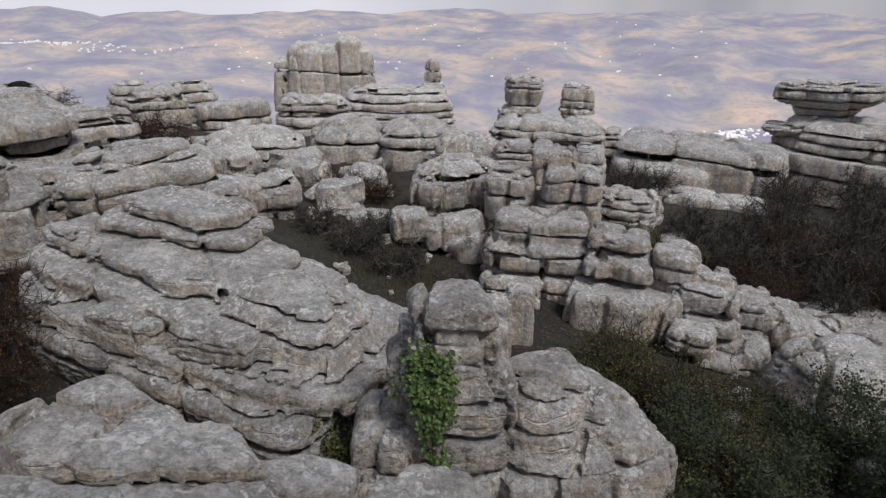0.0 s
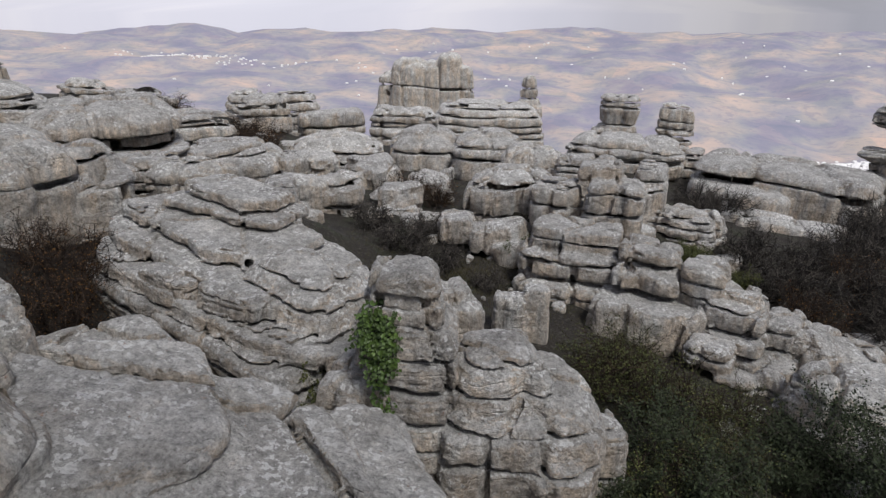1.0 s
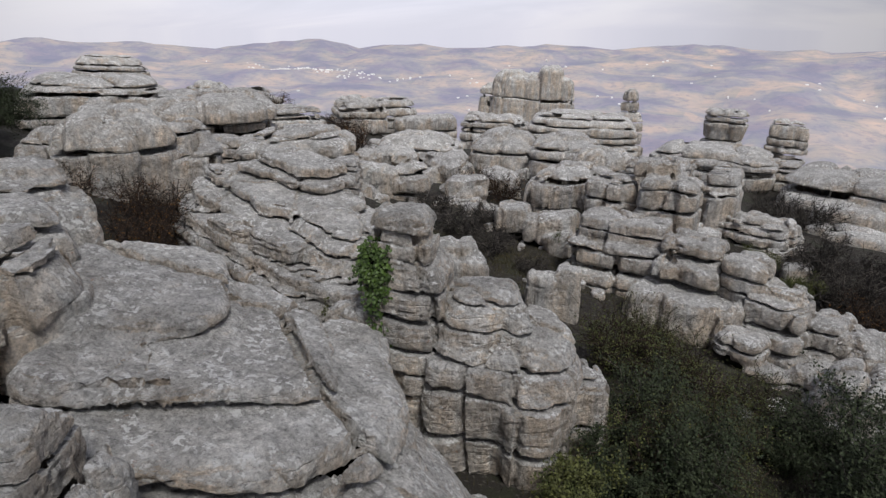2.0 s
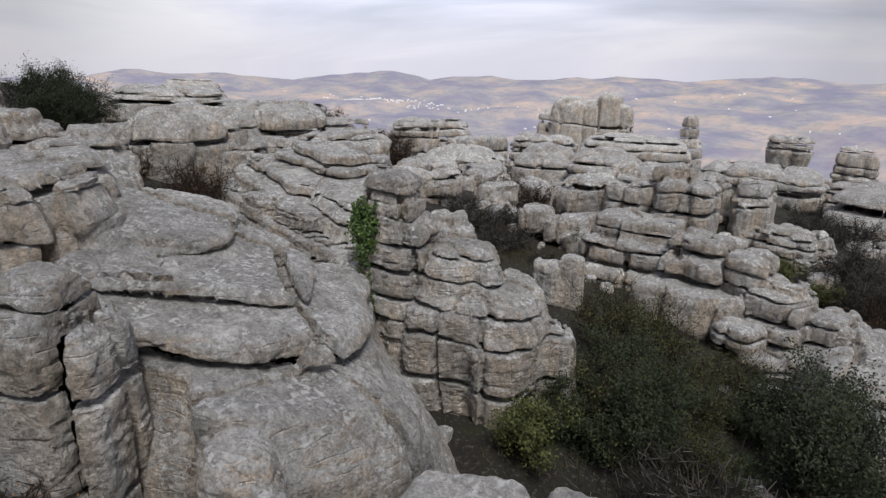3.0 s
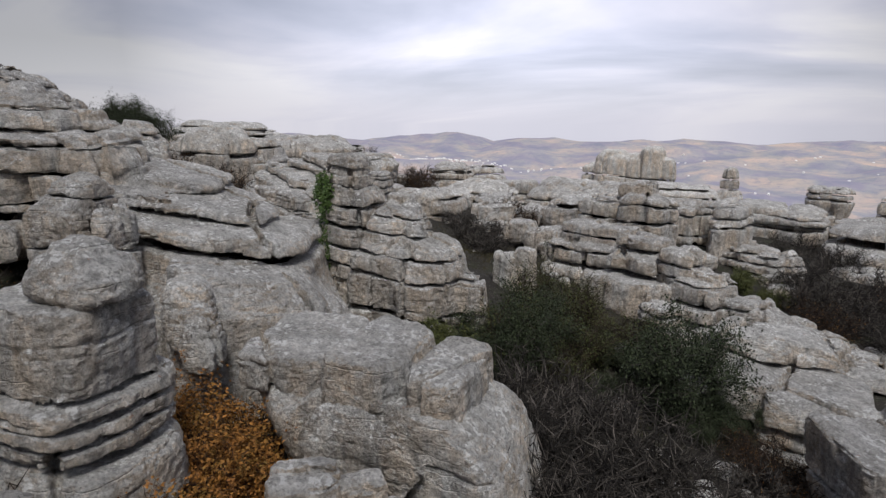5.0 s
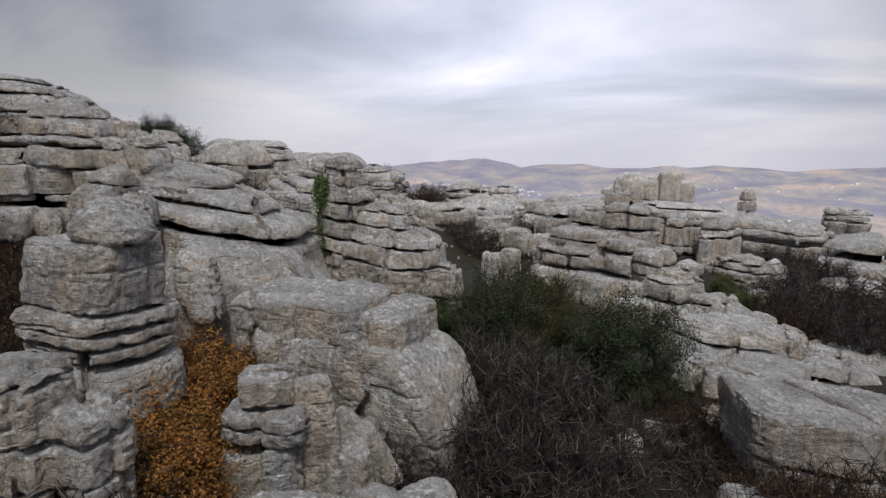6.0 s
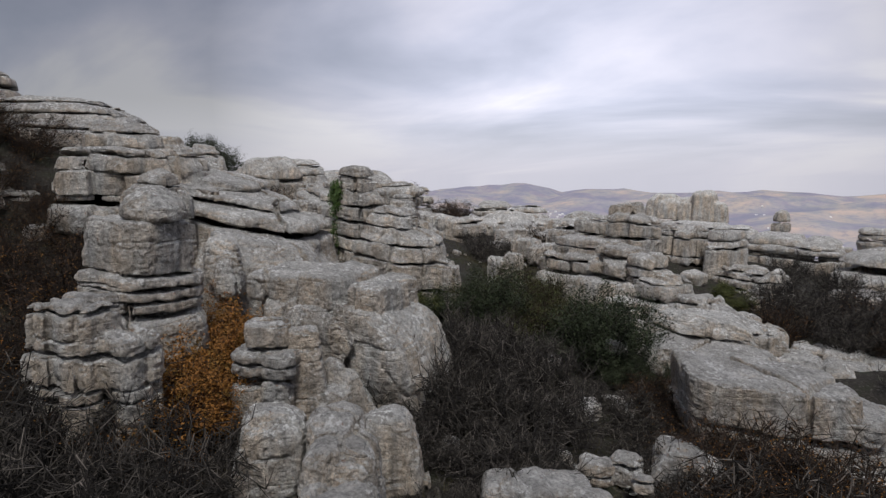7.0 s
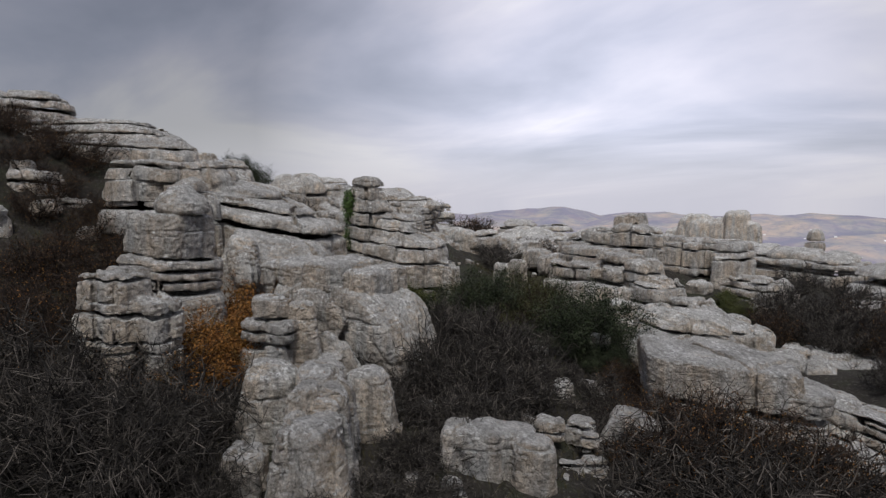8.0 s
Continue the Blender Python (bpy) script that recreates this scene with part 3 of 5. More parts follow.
        disp = 0.075 * k * big + 0.035 * min(k, 1.5) * mid - max(0.075, 0.38 * res) * np.abs(crag) + max(0.03, 0.16 * res) * fine
        disp += 0.06 * min(k, 1.5) * (0.3 - f1) - 0.05 * np.exp(-((f2 - f1) / max(0.05, 1.1 * res)) ** 2) * np.clip(0.5 + 2 * big, 0, 1) * min(1, k)
        # broken seams inside the beds
        gap = max(0.14, 3.2 * res)
        lay = (q[:, 2] + dip[0] * p[:, 0] + dip[1] * p[:, 1] + 0.1 * big + 0.04 * crag) / gap
        fr = np.abs(lay - np.round(lay)) * gap
        strong = np.clip(-0.25 + 2.6 * perlin(np.stack([np.round(lay) * 3.7, q[:, 0] * 0.5, q[:, 1] * 0.5], 1)), 0, 1)
        disp -= up * strong * 0.065 * np.exp(-(fr / max(0.022, 0.55 * res)) ** 2)
        p = p + n * (disp * min(1.0, 0.6 + 0.3 * t / res / 4))[:, None]
        for vs, qs in islands(p - foot, quads):
            me = quad_mesh("bed", vs, qs, ROCK)
            me.set_sharp_from_angle(angle=radians(28))
            new("bed", me).parent = e
    return e


def base(name, label, x, y):
    e = new(name)
    e.matrix_basis = pose(x, y, ground_z(x, y))
    return tagged(e, label, "rock")


def rock(name, label, rot, res, rows):
    """A group of lumps: x, y, foot, top, width, depth, then squareness, dip, turn, roll, and 1 for a massive block."""
    out = []
    lowest = min(r[2] for r in rows)
    for r in rows:
        x, y, z0, z1, w, d = r[:6]
        sq, rx, rz, ry = (list(r[6:]) + [3.0, 0, 0, 0][len(r) - 6:])[:4]
        if z0 < lowest + 0.35 and z0 - ground_z(x, y) < 2.6:
            z0 = min(z0, ground_z(x, y) - 0.25)
        round_ = sq < 2.7
        out.append((x, y, z0, z1 + 0.03, w * 1.04, d * 1.04, rot + rz, (0.4 if round_ else 0.2) * min(w, d, 1.3 * (z1 - z0)), (1.03, 1.0, 0.94), 0.0, 0.0, ry))
    whole = all(len(r) > 10 or (len(r) > 6 and r[6] < 2.7) for r in rows)
    size = min(2.0, max(r[3] for r in rows) - lowest)
    return carve(name, label, out, res, (0.8 * size, 1.2 * size) if whole else (0.5, 1.0), (0.02, 0.03), 1.9, 0.05 if whole else 0.075, 0.12)


def pile(name, label, x, y, z0, z1, w, d, rot, n, prof, split, res, lean):
    """A bedded formation of about n beds whose widths follow prof from foot to top."""
    foot = min(z0, ground_z(x, y) - 0.4)
    k = (z1 - foot) / (z1 - z0)
    if k > 1.05:
        prof = tuple([prof[0] * 1.08] * max(1, round((k - 1) * (len(prof) - 1))) + list(prof))
    soft = name in ("rock_mound", "rock_dome", "boulder", "rock_bank")
    rng = random.Random(int(abs(x * 131 + y * 17 + z1 * 7) * 10))
    t = (z1 - z0) / n
    rows = [(x, y, foot, z1, w, d, rot + rng.uniform(-8, 8), (0.34 if soft else 0.2) * min(w, d, z1 - z0), prof, lean[0] * w, 0.0)]
    # a second, lower body beside the first breaks the outline
    a = rng.uniform(0, 6.28)
    rows.append((x + 0.3 * w * math.cos(a), y + 0.3 * d * math.sin(a), foot, foot + (z1 - foot) * rng.uniform(0.6, 0.85), 0.6 * w, 0.7 * d, rot + rng.uniform(-25, 25), 0.16 * min(w, d, z1 - z0), prof[:-1] or prof))
    return carve(name, label, rows, res, (0.6 * t, 1.5 * t), (rng.uniform(-0.06, 0.06), rng.uniform(-0.05, 0.05)), max(1.4, 0.36 * w), 0.1, 0.3, 1.4 if soft else 1.0)


# ---- formations ----
carve("rock_tower", "massive grey limestone tower with a blocky broken top", [
    (-22.8, 124.4, -16, 4.9, 17.5, 12, 12, 1.8, (1.2, 1.1, 1.02, 0.95, 0.88)),
    (-30.4, 123.0, -14, 2.4, 6.0, 7, 5, 1.6, (1.25, 1.1, 0.85)), (-26.2, 122.4, -12, 5.6, 6.4, 8, 14, 1.3, (1.2, 1.05, 0.85)),
    (-21.6, 122.6, -10, 5.0, 4.4, 8, 25, 1.2, (1.2, 1.05, 0.85)), (-18.4, 122.4, -12, 6.8, 5.4, 8, 8, 1.3, (1.25, 1.05, 0.85)),
    (-15.2, 122.8, -12, 4.6, 3.6, 7, 18, 1.2, (1.3, 1.1, 0.8))], 0.3, (5.0, 7.5), (0.05, 0.02), 3.4, 0.2, 0.7)
pile("rock_pinnacle", "slender grey limestone pinnacle with a knobbed head", -1.72, 109.48, -8.16, 4.16, 5.81, 5, 1.0, 8, (1, 1, 1, 0.95, 0.55, 0.5, 0.38), 0.1, 0.35, (0, 0))
pile("layered_rock", "broad grey limestone mass of thin flat beds", -6.00, 80.25, -2.86, 3.04, 14.37, 9, 4.7, 6, (1, 1.02, 1, 0.85), 0.5, 0.35, (0, 0))
pile("layered_rock", "flat-bedded grey limestone bluff", -13.38, 63.42, 0.51, 4.49, 7.82, 6, 13.0, 5, (1, 1, 0.9), 0.5, 0.3, (0, 0))
pile("layered_rock", "flat-bedded grey limestone bluff with rounded corners", -22.64, 65.32, 0.06, 3.68, 7.83, 6, 20.7, 4, (1, 1, 0.95), 0.5, 0.3, (0, 0))
pile("layered_rock", "rough limestone knoll with a shrubby top", -29.31, 70.22, 1.17, 5.08, 6.91, 6, 24.8, 5, (1, 1, 0.7), 0.3, 0.3, (0, 0))
pile("layered_rock", "rough dark limestone knoll on the edge", -37.69, 74.45, 1.00, 4.69, 6.37, 6, 29.3, 4, (1, 0.9, 0.6), 0.3, 0.3, (0, 0))
pile("rock_stub", "grey limestone stub on a sloping base", 12.76, 99.55, -6.12, 2.19, 6.94, 6, -8.1, 7, (1.2, 1, 0.85, 1, 0.9), 0.1, 0.35, (0.1, 0))
pile("rock_stub", "leaning layered limestone stub", 21.99, 98.88, -5.70, 1.06, 6.01, 5, -13.8, 7, (0.9, 1, 1, 0.85), 0.1, 0.35, (-0.12, 0))
pile("rock_bench", "flat limestone bench of thick beds", 8.79, 50.24, 1.51, 4.69, 9.56, 5, -10.7, 4, (0.95, 1, 1, 0.75), 0.6, 0.25, (0, 0))
pile("layered_rock", "small limestone block on the bench end", 14.53, 50.92, 1.02, 3.68, 2.21, 3, -17.0, 4, (1, 0.9, 0.7), 0.35, 0.25, (0, 0))
pile("rock_cliff", "long limestone cliff of thick beds with vertical joints", 19.31, 44.43, -1.28, 4.05, 12.14, 6, -24.5, 4, (1, 1, 1, 0.97), 0.7, 0.22, (0, 0))
pile("rock_cliff", "tall limestone cliff of thick beds below a mushroom stack", 30.25, 43.24, -1.73, 5.69, 11.46, 7, -36.3, 5, (1, 1, 1, 0.95, 0.8), 0.6, 0.22, (0, 0))
pile("rock_mushroom", "mushroom-shaped stack of thin flat limestone beds", 28.32, 44.82, 5.86, 8.19, 7.27, 4, -34.9, 5, (0.55, 0.7, 1, 1, 0.93), 0.5, 0.15, (0, 0))
pile("rock_ledge", "long low limestone ledge with a rounded back", 16.97, 36.97, -0.03, 2.30, 8.37, 3, -33.2, 2, (1, 0.95, 0.8), 0.1, 0.2, (0, 0))
pile("rock_mound", "rounded limestone mound split by joints", -12.19, 38.82, 3.11, 6.36, 6.61, 5, 18.5, 3, (1, 1, 0.95, 0.5), 0.6, 0.2, (0, 0))
pile("layered_rock", "knobbly grey limestone stack of thin beds", -7.80, 26.57, 4.56, 6.58, 2.53, 2.5, 16.9, 4, (0.8, 1, 0.9, 0.6), 0.2, 0.14, (0, 0))
pile("boulder", "rounded grey limestone boulder among shrubs", -8.03, 33.44, 3.86, 5.59, 3.68, 3, 14.2, 2, (1, 0.9, 0.6), 0.2, 0.18, (0, 0))
pile("rock_mound", "large rounded limestone mound with curved joints", -6.51, 42.43, 1.66, 6.36, 6.02, 6, 9.3, 3, (1.05, 1, 0.9, 0.6), 0.6, 0.2, (0, 0))
pile("rock_mound", "large rounded limestone mound with flat caps", -1.89, 41.12, 2.24, 6.34, 5.52, 6, 2.8, 4, (1.05, 1, 0.95, 0.75), 0.5, 0.2, (0, 0))
pile("boulder", "low jointed limestone boulder", -4.39, 32.27, 3.75, 5.31, 2.79, 3, 8.1, 2, (1, 0.9, 0.7), 0.4, 0.18, (0, 0))
pile("rock_dome", "rounded grey limestone dome", 0.83, 28.29, 4.72, 6.93, 4.62, 4.5, -1.8, 3, (1, 1.02, 0.95, 0.6), 0.3, 0.14, (0, 0))
pile("layered_rock", "rounded limestone cap behind the dome", 1.46, 36.22, 4.61, 6.31, 3.95, 3.5, -2.5, 3, (1, 1, 0.7), 0.3, 0.16, (0, 0))
pile("layered_rock", "flat limestone cap behind the dome", 4.91, 34.20, 4.29, 6.28, 4.36, 4, -8.7, 3, (1, 1, 0.85), 0.4, 0.16, (0, 0))
rock("split_rock", "split limestone block with a flat cap and a deep slanting joint", -10.5, 0.12, [
    (5.34, 24.42, 4.91, 7.39, 2.47, 2.6, 3.6, 0, 0, 4),
    (4.78, 25.05, 7.26, 7.98, 1.81, 1.6, 2.8, 0, 0, -8),
    (3.08, 25.01, 5.12, 7.06, 2.26, 2.4, 5, 0, 0, -8, 1)])
pile("layered_rock", "squat stack of grey limestone beds", 8.26, 33.15, 3.99, 6.28, 1.96, 3, -14.8, 4, (1, 1, 0.8), 0.3, 0.16, (0, 0))
pile("layered_rock", "low broken limestone beds", 10.23, 31.91, 2.07, 4.06, 3.93, 3.5, -18.2, 4, (1.05, 1, 0.8), 0.5, 0.15, (0, 0))
rock("rock_wall", "bedded limestone wall with a rounded top edge", -9.7, 0.1, [
    (3.66, 21.21, 3.2, 4.24, 4.27, 2.6, 5),
    (3.59, 21.49, 4.32, 5.38, 3.89, 2.6, 5),
    (3.84, 21.98, 5.33, 6.17, 3.7, 2.4, 4)])
rock("rock_buttress", "limestone buttress of thick stacked beds", -17.7, 0.1, [
    (6.5, 19.0, 3.14, 4.67, 3.84, 3, 4),
    (6.38, 19.93, 4.32, 5.36, 2.45, 2.2, 4),
    (6.46, 20.4, 5.3, 6.12, 2.21, 2.0, 4)])
rock("rock_block", "square limestone block on the buttress shoulder", -14.7, 0.1, [
    (8.21, 19.38, 4.41, 5.89, 1.63, 1.8, 5)])
rock("rock_stack", "stacked limestone beds with a loose cap stone", -26.4, 0.09, [
    (9.77, 18.23, 2.33, 3.42, 3.23, 2.6, 4),
    (9.24, 18.41, 3.27, 4.04, 2.11, 2.2, 5),
    (10.94, 18.79, 3.22, 4.36, 1.19, 2, 5),
    (9.34, 18.77, 4.04, 4.88, 2.0, 2.2, 5),
    (9.34, 19.06, 4.7, 5.21, 1.58, 1.3, 3)])
rock("leaning_rocks", "row of leaning limestone blocks across the clearing", -0.3, 0.1, [
    (-1.44, 24.16, 4.27, 5.58, 1.68, 1.8, 3.5, 0, 0, -5, 1),
    (0.56, 23.87, 4.09, 5.42, 2.63, 1.8, 4, 0, 0, -10, 1),
    (1.21, 22.98, 3.62, 4.85, 1.64, 1.2, 3, 0, 0, -20, 1)])
rock("rock_outcrop", "low broken limestone outcrop beside the clearing", 10.0, 0.12, [
    (-4.95, 27.32, 3.88, 4.92, 2.0, 1.6),
    (-3.31, 27.1, 3.76, 4.45, 1.75, 1.4),
    (-5.68, 26.71, 3.82, 4.75, 1.46, 1.2)])
rock("loose_rocks", "small limestone rocks in the clearing", -6.6, 0.09, [
    (1.56, 16.5, 5.0, 5.43, 1.13, 0.9),
    (2.42, 16.69, 4.82, 5.68, 0.88, 0.8, 3, 0, 10, 0)])
rock("rubble", "limestone rubble under the rock stack", -26.6, 0.09, [
    (8.1, 16.87, 3.27, 4.1, 1.5, 1.2),
    (8.8, 16.24, 2.41, 3.32, 1.3, 1.2),
    (9.8, 16.28, 2.73, 3.55, 0.81, 0.9, 3, 0, 0, 30),
    (8.88, 14.95, 2.09, 2.92, 1.17, 1.1),
    (6.34, 14.07, 1.89, 2.46, 0.82, 0.8),
    (10.18, 15.47, 2.14, 3.2, 1.05, 1.0, 4, 0, 0, 35),
    (8.9, 15.83, 2.99, 3.39, 0.53, 0.6)])
rock("rock_slab", "smooth limestone slab lying on the slope", -22.8, 0.1, [
    (12.92, 18.88, 2.71, 3.47, 2.54, 2.2, 3, 0, 0, 8)])
rock("rock_slab", "low bedded limestone slabs on the slope", -36.1, 0.12, [
    (16.5, 21.23, 1.26, 1.98, 3.0, 2.6),
    (16.46, 21.39, 1.76, 1.99, 2.5, 2)])
rock("boulder", "limestone boulders among the bushes", -35.3, 0.16, [
    (20.38, 30.68, 0.77, 1.65, 1.71, 1.6),
    (23.11, 30.73, 0.34, 1.38, 2.19, 2)])
carve("slab_boat", "great overhanging mass of thick lichen-flecked grey limestone slabs", [
    (-5.1, 11.9, 3.9, 7.3, 8.2, 4.7, -24, 0.4, (0.74, 0.88, 0.98, 1.0), -0.6, -0.2),
    (-5.0, 12.0, 7.2, 7.75, 8.7, 4.7, -24, 0.2),
    (-5.6, 12.6, 7.7, 8.2, 7.4, 4.0, -21, 0.2),
    (-6.4, 13.2, 8.15, 8.55, 5.6, 3.2, -26, 0.16),
    (-6.3, 13.9, 8.5, 8.85, 3.8, 2.2, -10, 0.14),
    (-6.3, 14.1, 8.8, 9.2, 2.9, 1.8, -14, 0.14),
    (-3.0, 11.1, 7.3, 8.75, 3.6, 2.7, -30, 0.5, (1, 0.98, 0.85, 0.6)),
    (-1.9, 11.5, 4.2, 7.95, 2.4, 2.6, -24, 0.5, (1, 1, 0.9))], 0.066, (0.2, 0.44), (0.12, 0.0), 2.6, 0.09, 0.15, 1.0, (6.85, 7.25, 7.72, 8.18, 8.52, 8.84, 9.4))
rock("loose_slab", "loose oval limestone slab lying on the great mass", -16, 0.05, [(-4.5, 9.95, 7.7, 8.2, 1.75, 0.9, 2.75, 5, 0, 8)])
rock("loose_block", "two loose angular limestone blocks on the great mass", -20, 0.05, [(-6.6, 10.6, 7.75, 8.2, 1.1, 0.7, 4), (-5.9, 10.3, 7.7, 8.08, 0.8, 0.6, 3)])
carve("ivy_tower", "limestone tower of rounded beds hung with ivy", [
    (0.1, 8.2, 4.2, 8.8, 2.1, 2.0, 10, 0.4, (1.08, 1.0, 0.92)),
    (-0.4, 8.1, 4.2, 7.8, 2.4, 2.1, 5, 0.5, (1.2, 1.05, 0.85)),
    (0.12, 8.1, 8.5, 9.98, 1.55, 1.5, 12, 0.35, (1, 1, 0.82))], 0.055, (0.35, 0.6), (0.03, 0.05), 1.3, 0.1, 0.25)
carve("elephant_rock", "rounded limestone mound of bulging blocks with deep joints", [
    (2.35, 8.75, 4.4, 7.5, 3.1, 2.9, 22, 0.9, (0.82, 0.98, 1.02, 0.95)),
    (1.8, 8.55, 6.9, 8.25, 2.1, 2.0, 22, 0.5, (1, 0.95, 0.72)),
    (1.6, 7.9, 3.9, 7.2, 1.9, 1.6, 22, 0.5, (0.9, 1, 0.9)),
    (3.0, 7.75, 3.6, 6.5, 1.3, 1.3, 22, 0.4, (0.7, 0.9, 1)),
    (3.85, 9.3, 3.4, 6.5, 1.3, 1.5, 22, 0.4, (0.9, 1, 0.85))], 0.055, (0.55, 0.95), (0.1, 0.0), 1.3, 0.07, 0.3, 1.3, (5.3, 6.35, 6.95, 7.5, 7.95, 8.6))
rock("rock_shoulder", "limestone shoulder behind the ivy tower", 29.1, 0.08, [
    (0.68, 10.26, 6.9, 8.17, 1.27, 1.2, 3),
    (0.47, 10.46, 8.04, 8.42, 0.98, 0.9, 3)])
pile("rock_mound", "layered limestone mound with overhanging beds", -11.07, 20.96, 6.79, 8.99, 5.42, 5, 28.8, 4, (0.9, 1, 1.02, 0.8), 0.5, 0.12, (0, 0))
pile("layered_rock", "small stack of limestone beds beside the mound", -7.25, 18.79, 6.98, 8.37, 1.28, 2, 21.6, 4, (1, 1, 0.95, 0.8), 0.2, 0.1, (0, 0))
pile("rock_mound", "rounded limestone mound of two thick beds", -13.90, 19.70, 6.78, 8.61, 4.31, 4.5, 36.0, 3, (1, 1.02, 0.8), 0.4, 0.12, (0, 0))
pile("rock_bank", "long limestone bank of thick beds", -15.13, 15.02, 8.13, 9.86, 6.89, 4.5, 49.2, 3, (1, 1, 0.9), 0.5, 0.12, (0, 0))
pile("rock_bluff", "broad limestone bluff with a flat overhanging cap", -20.11, 25.74, 7.57, 9.83, 7.44, 6, 42.4, 3, (1, 1, 1, 0.8), 0.5, 0.16, (0, 0))
pile("rock_bluff", "layered grey limestone bluff by the slope", -19.03, 32.05, 6.59, 8.48, 4.68, 5, 35.1, 4, (1, 1, 0.8), 0.5, 0.18, (0, 0))
pile("rock_bluff", "layered limestone bluff on the slope", -25.21, 23.02, 8.21, 10.82, 7.89, 7, 51.4, 5, (1, 1, 0.95, 0.7), 0.5, 0.2, (0, 0))
pile("rock_outcrop", "low limestone outcrop on the skyline", -28.23, 39.88, 7.38, 8.91, 3.74, 5, 39.2, 3, (1, 1, 0.6), 0.4, 0.25, (0, 0))
pile("rock_outcrop", "low limestone outcrop on the skyline", -74.74, 67.96, 5.59, 9.76, 10.15, 9, 51.2, 4, (1, 1, 0.7), 0.4, 0.25, (0, 0))
pile("rock_outcrop", "low limestone outcrop on the skyline", -44.72, 54.22, 6.08, 7.89, 4.52, 6, 43.0, 3, (1, 1, 0.6), 0.4, 0.25, (0, 0))
pile("rock_outcrop", "low limestone outcrop at the far edge", -27.68, 59.06, 2.94, 6.21, 5.51, 6, 28.2, 4, (1, 1, 0.7), 0.4, 0.3, (0, 0))
rock("stepped_ledges", "stepped limestone ledges with square edges", 61.6, 0.09, [
    (-7.68, 3.16, 8.27, 9.48, 1.92, 2.6, 3.5),
    (-7.17, 3.92, 8.58, 9.82, 2.55, 2.6, 3.5),
    (-7.7, 4.39, 9.64, 10.4, 2.5, 2.6, 3.5),
    (-5.82, 4.77, 8.8, 10.13, 1.72, 2.2, 3.5),
    (-5.93, 4.97, 9.95, 10.48, 1.59, 2, 3.2),
    (-6.4, 4.61, 10.14, 10.63, 0.93, 1.1, 3.5),
    (-9.18, 4.7, 10.26, 10.88, 2.51, 2.6, 4),
    (-8.77, 4.75, 10.83, 11.24, 1.29, 1.6, 4),
    (-6.78, 5.42, 10.63, 10.95, 0.99, 1.4, 3.5),
    (-6.85, 5.41, 10.37, 10.71, 1.4, 2, 3.5)])
carve("great_dome", "great whale-backed limestone dome with curved slabs over a tan face", [
    (-0.8, 4.6, 3.2, 7.9, 8.2, 6.2, -33, 1.8, (1.05, 1.03, 0.98, 0.86, 0.66), -0.5, -1.0),
    (1.45, 2.9, 3.2, 7.85, 4.0, 3.8, -30, 1.1, (1.14, 1.1, 1.04, 0.97, 0.9)),
    (-0.6, 3.85, 5.2, 8.42, 4.9, 4.6, 35, 0.4, (1.12, 1.08, 1.0, 0.97)),
    (1.55, 2.4, 6.9, 7.98, 2.7, 1.9, 50, 0.15),
    (-1.6, 3.9, 7.2, 8.77, 4.3, 3.7, 37, 0.25, (1.05, 1.03, 1.0, 0.97)),
    (-3.0, 4.0, 8.0, 9.08, 3.2, 2.9, 38, 0.2)], 0.062, (0.4, 0.6), (0.18, 0.09), 4.5, 0.05, 0.25, 1.2, (7.92, 8.42, 8.75, 9.3))
carve("dome_slab", "smooth limestone slab running back from the dome", [
    (-5.3, 6.8, 6.0, 8.4, 3.4, 3.4, 57, 0.5, (1, 1, 0.8)), (-4.2, 5.4, 6.0, 8.7, 2.4, 2.4, 40, 0.4)], 0.07, (0.4, 0.7), (0.1, 0.05), 1.6, 0.08)
carve("split_boulder", "limestone boulder split by one deep upright joint", [
    (-0.8, 0.4, 5.4, 9.15, 2.1, 1.5, 23, 0.45, (0.95, 1.0, 0.95)),
    (-0.9, 0.5, 8.6, 9.75, 1.7, 1.3, 23, 0.5, (1, 0.9, 0.55))], 0.055, (0.8, 1.3), (0.06, 0.0), 2.2, 0.06, 0.3, 1.2, (), ((-0.07, 0.05, 23, 0.085, 1.2),))
carve("leaning_boulder", "oval limestone boulder leaning on the dome", [
    (2.3, 0.75, 6.2, 7.75, 1.1, 0.95, 40, 0.4, (0.9, 1, 0.8), -0.5, 0.25),
    (2.95, 0.5, 5.9, 7.3, 0.95, 0.9, 40, 0.4, (0.8, 1, 0.8), -0.3, 0.1)], 0.05, (2, 3), (0, 0), 1.6, 0.05)
carve("cap_stone", "pointed limestone cap stone balanced on a stack", [
    (4.62, -2.3, 8.5, 9.3, 1.36, 1.3, 20, 0.08, (0.92, 1.0, 0.97, 0.84, 0.6, 0.42), -0.15, 0.0)], 0.04, (2, 3), (0.04, -0.02), 8.0, 0.03)
carve("balanced_stack", "blocky limestone stack with thin jointed beds below its top block", [
    (4.45, -2.42, 3.6, 6.5, 2.3, 2.2, 20, 0.45, (1, 1.02, 0.95)),
    (4.25, -2.5, 6.4, 7.35, 2.1, 2.2, 20, 0.2),
    (4.3, -2.5, 7.3, 8.55, 1.9, 1.85, 20, 0.1, (0.98, 1.0, 0.98, 0.9), 0.1, 0.05)], 0.05, (0.3, 0.5), (0.05, 0.04), 7.0, 0.07, 0.12, 1.1, (5.4, 6.45, 6.72, 7.0, 7.32, 8.9))
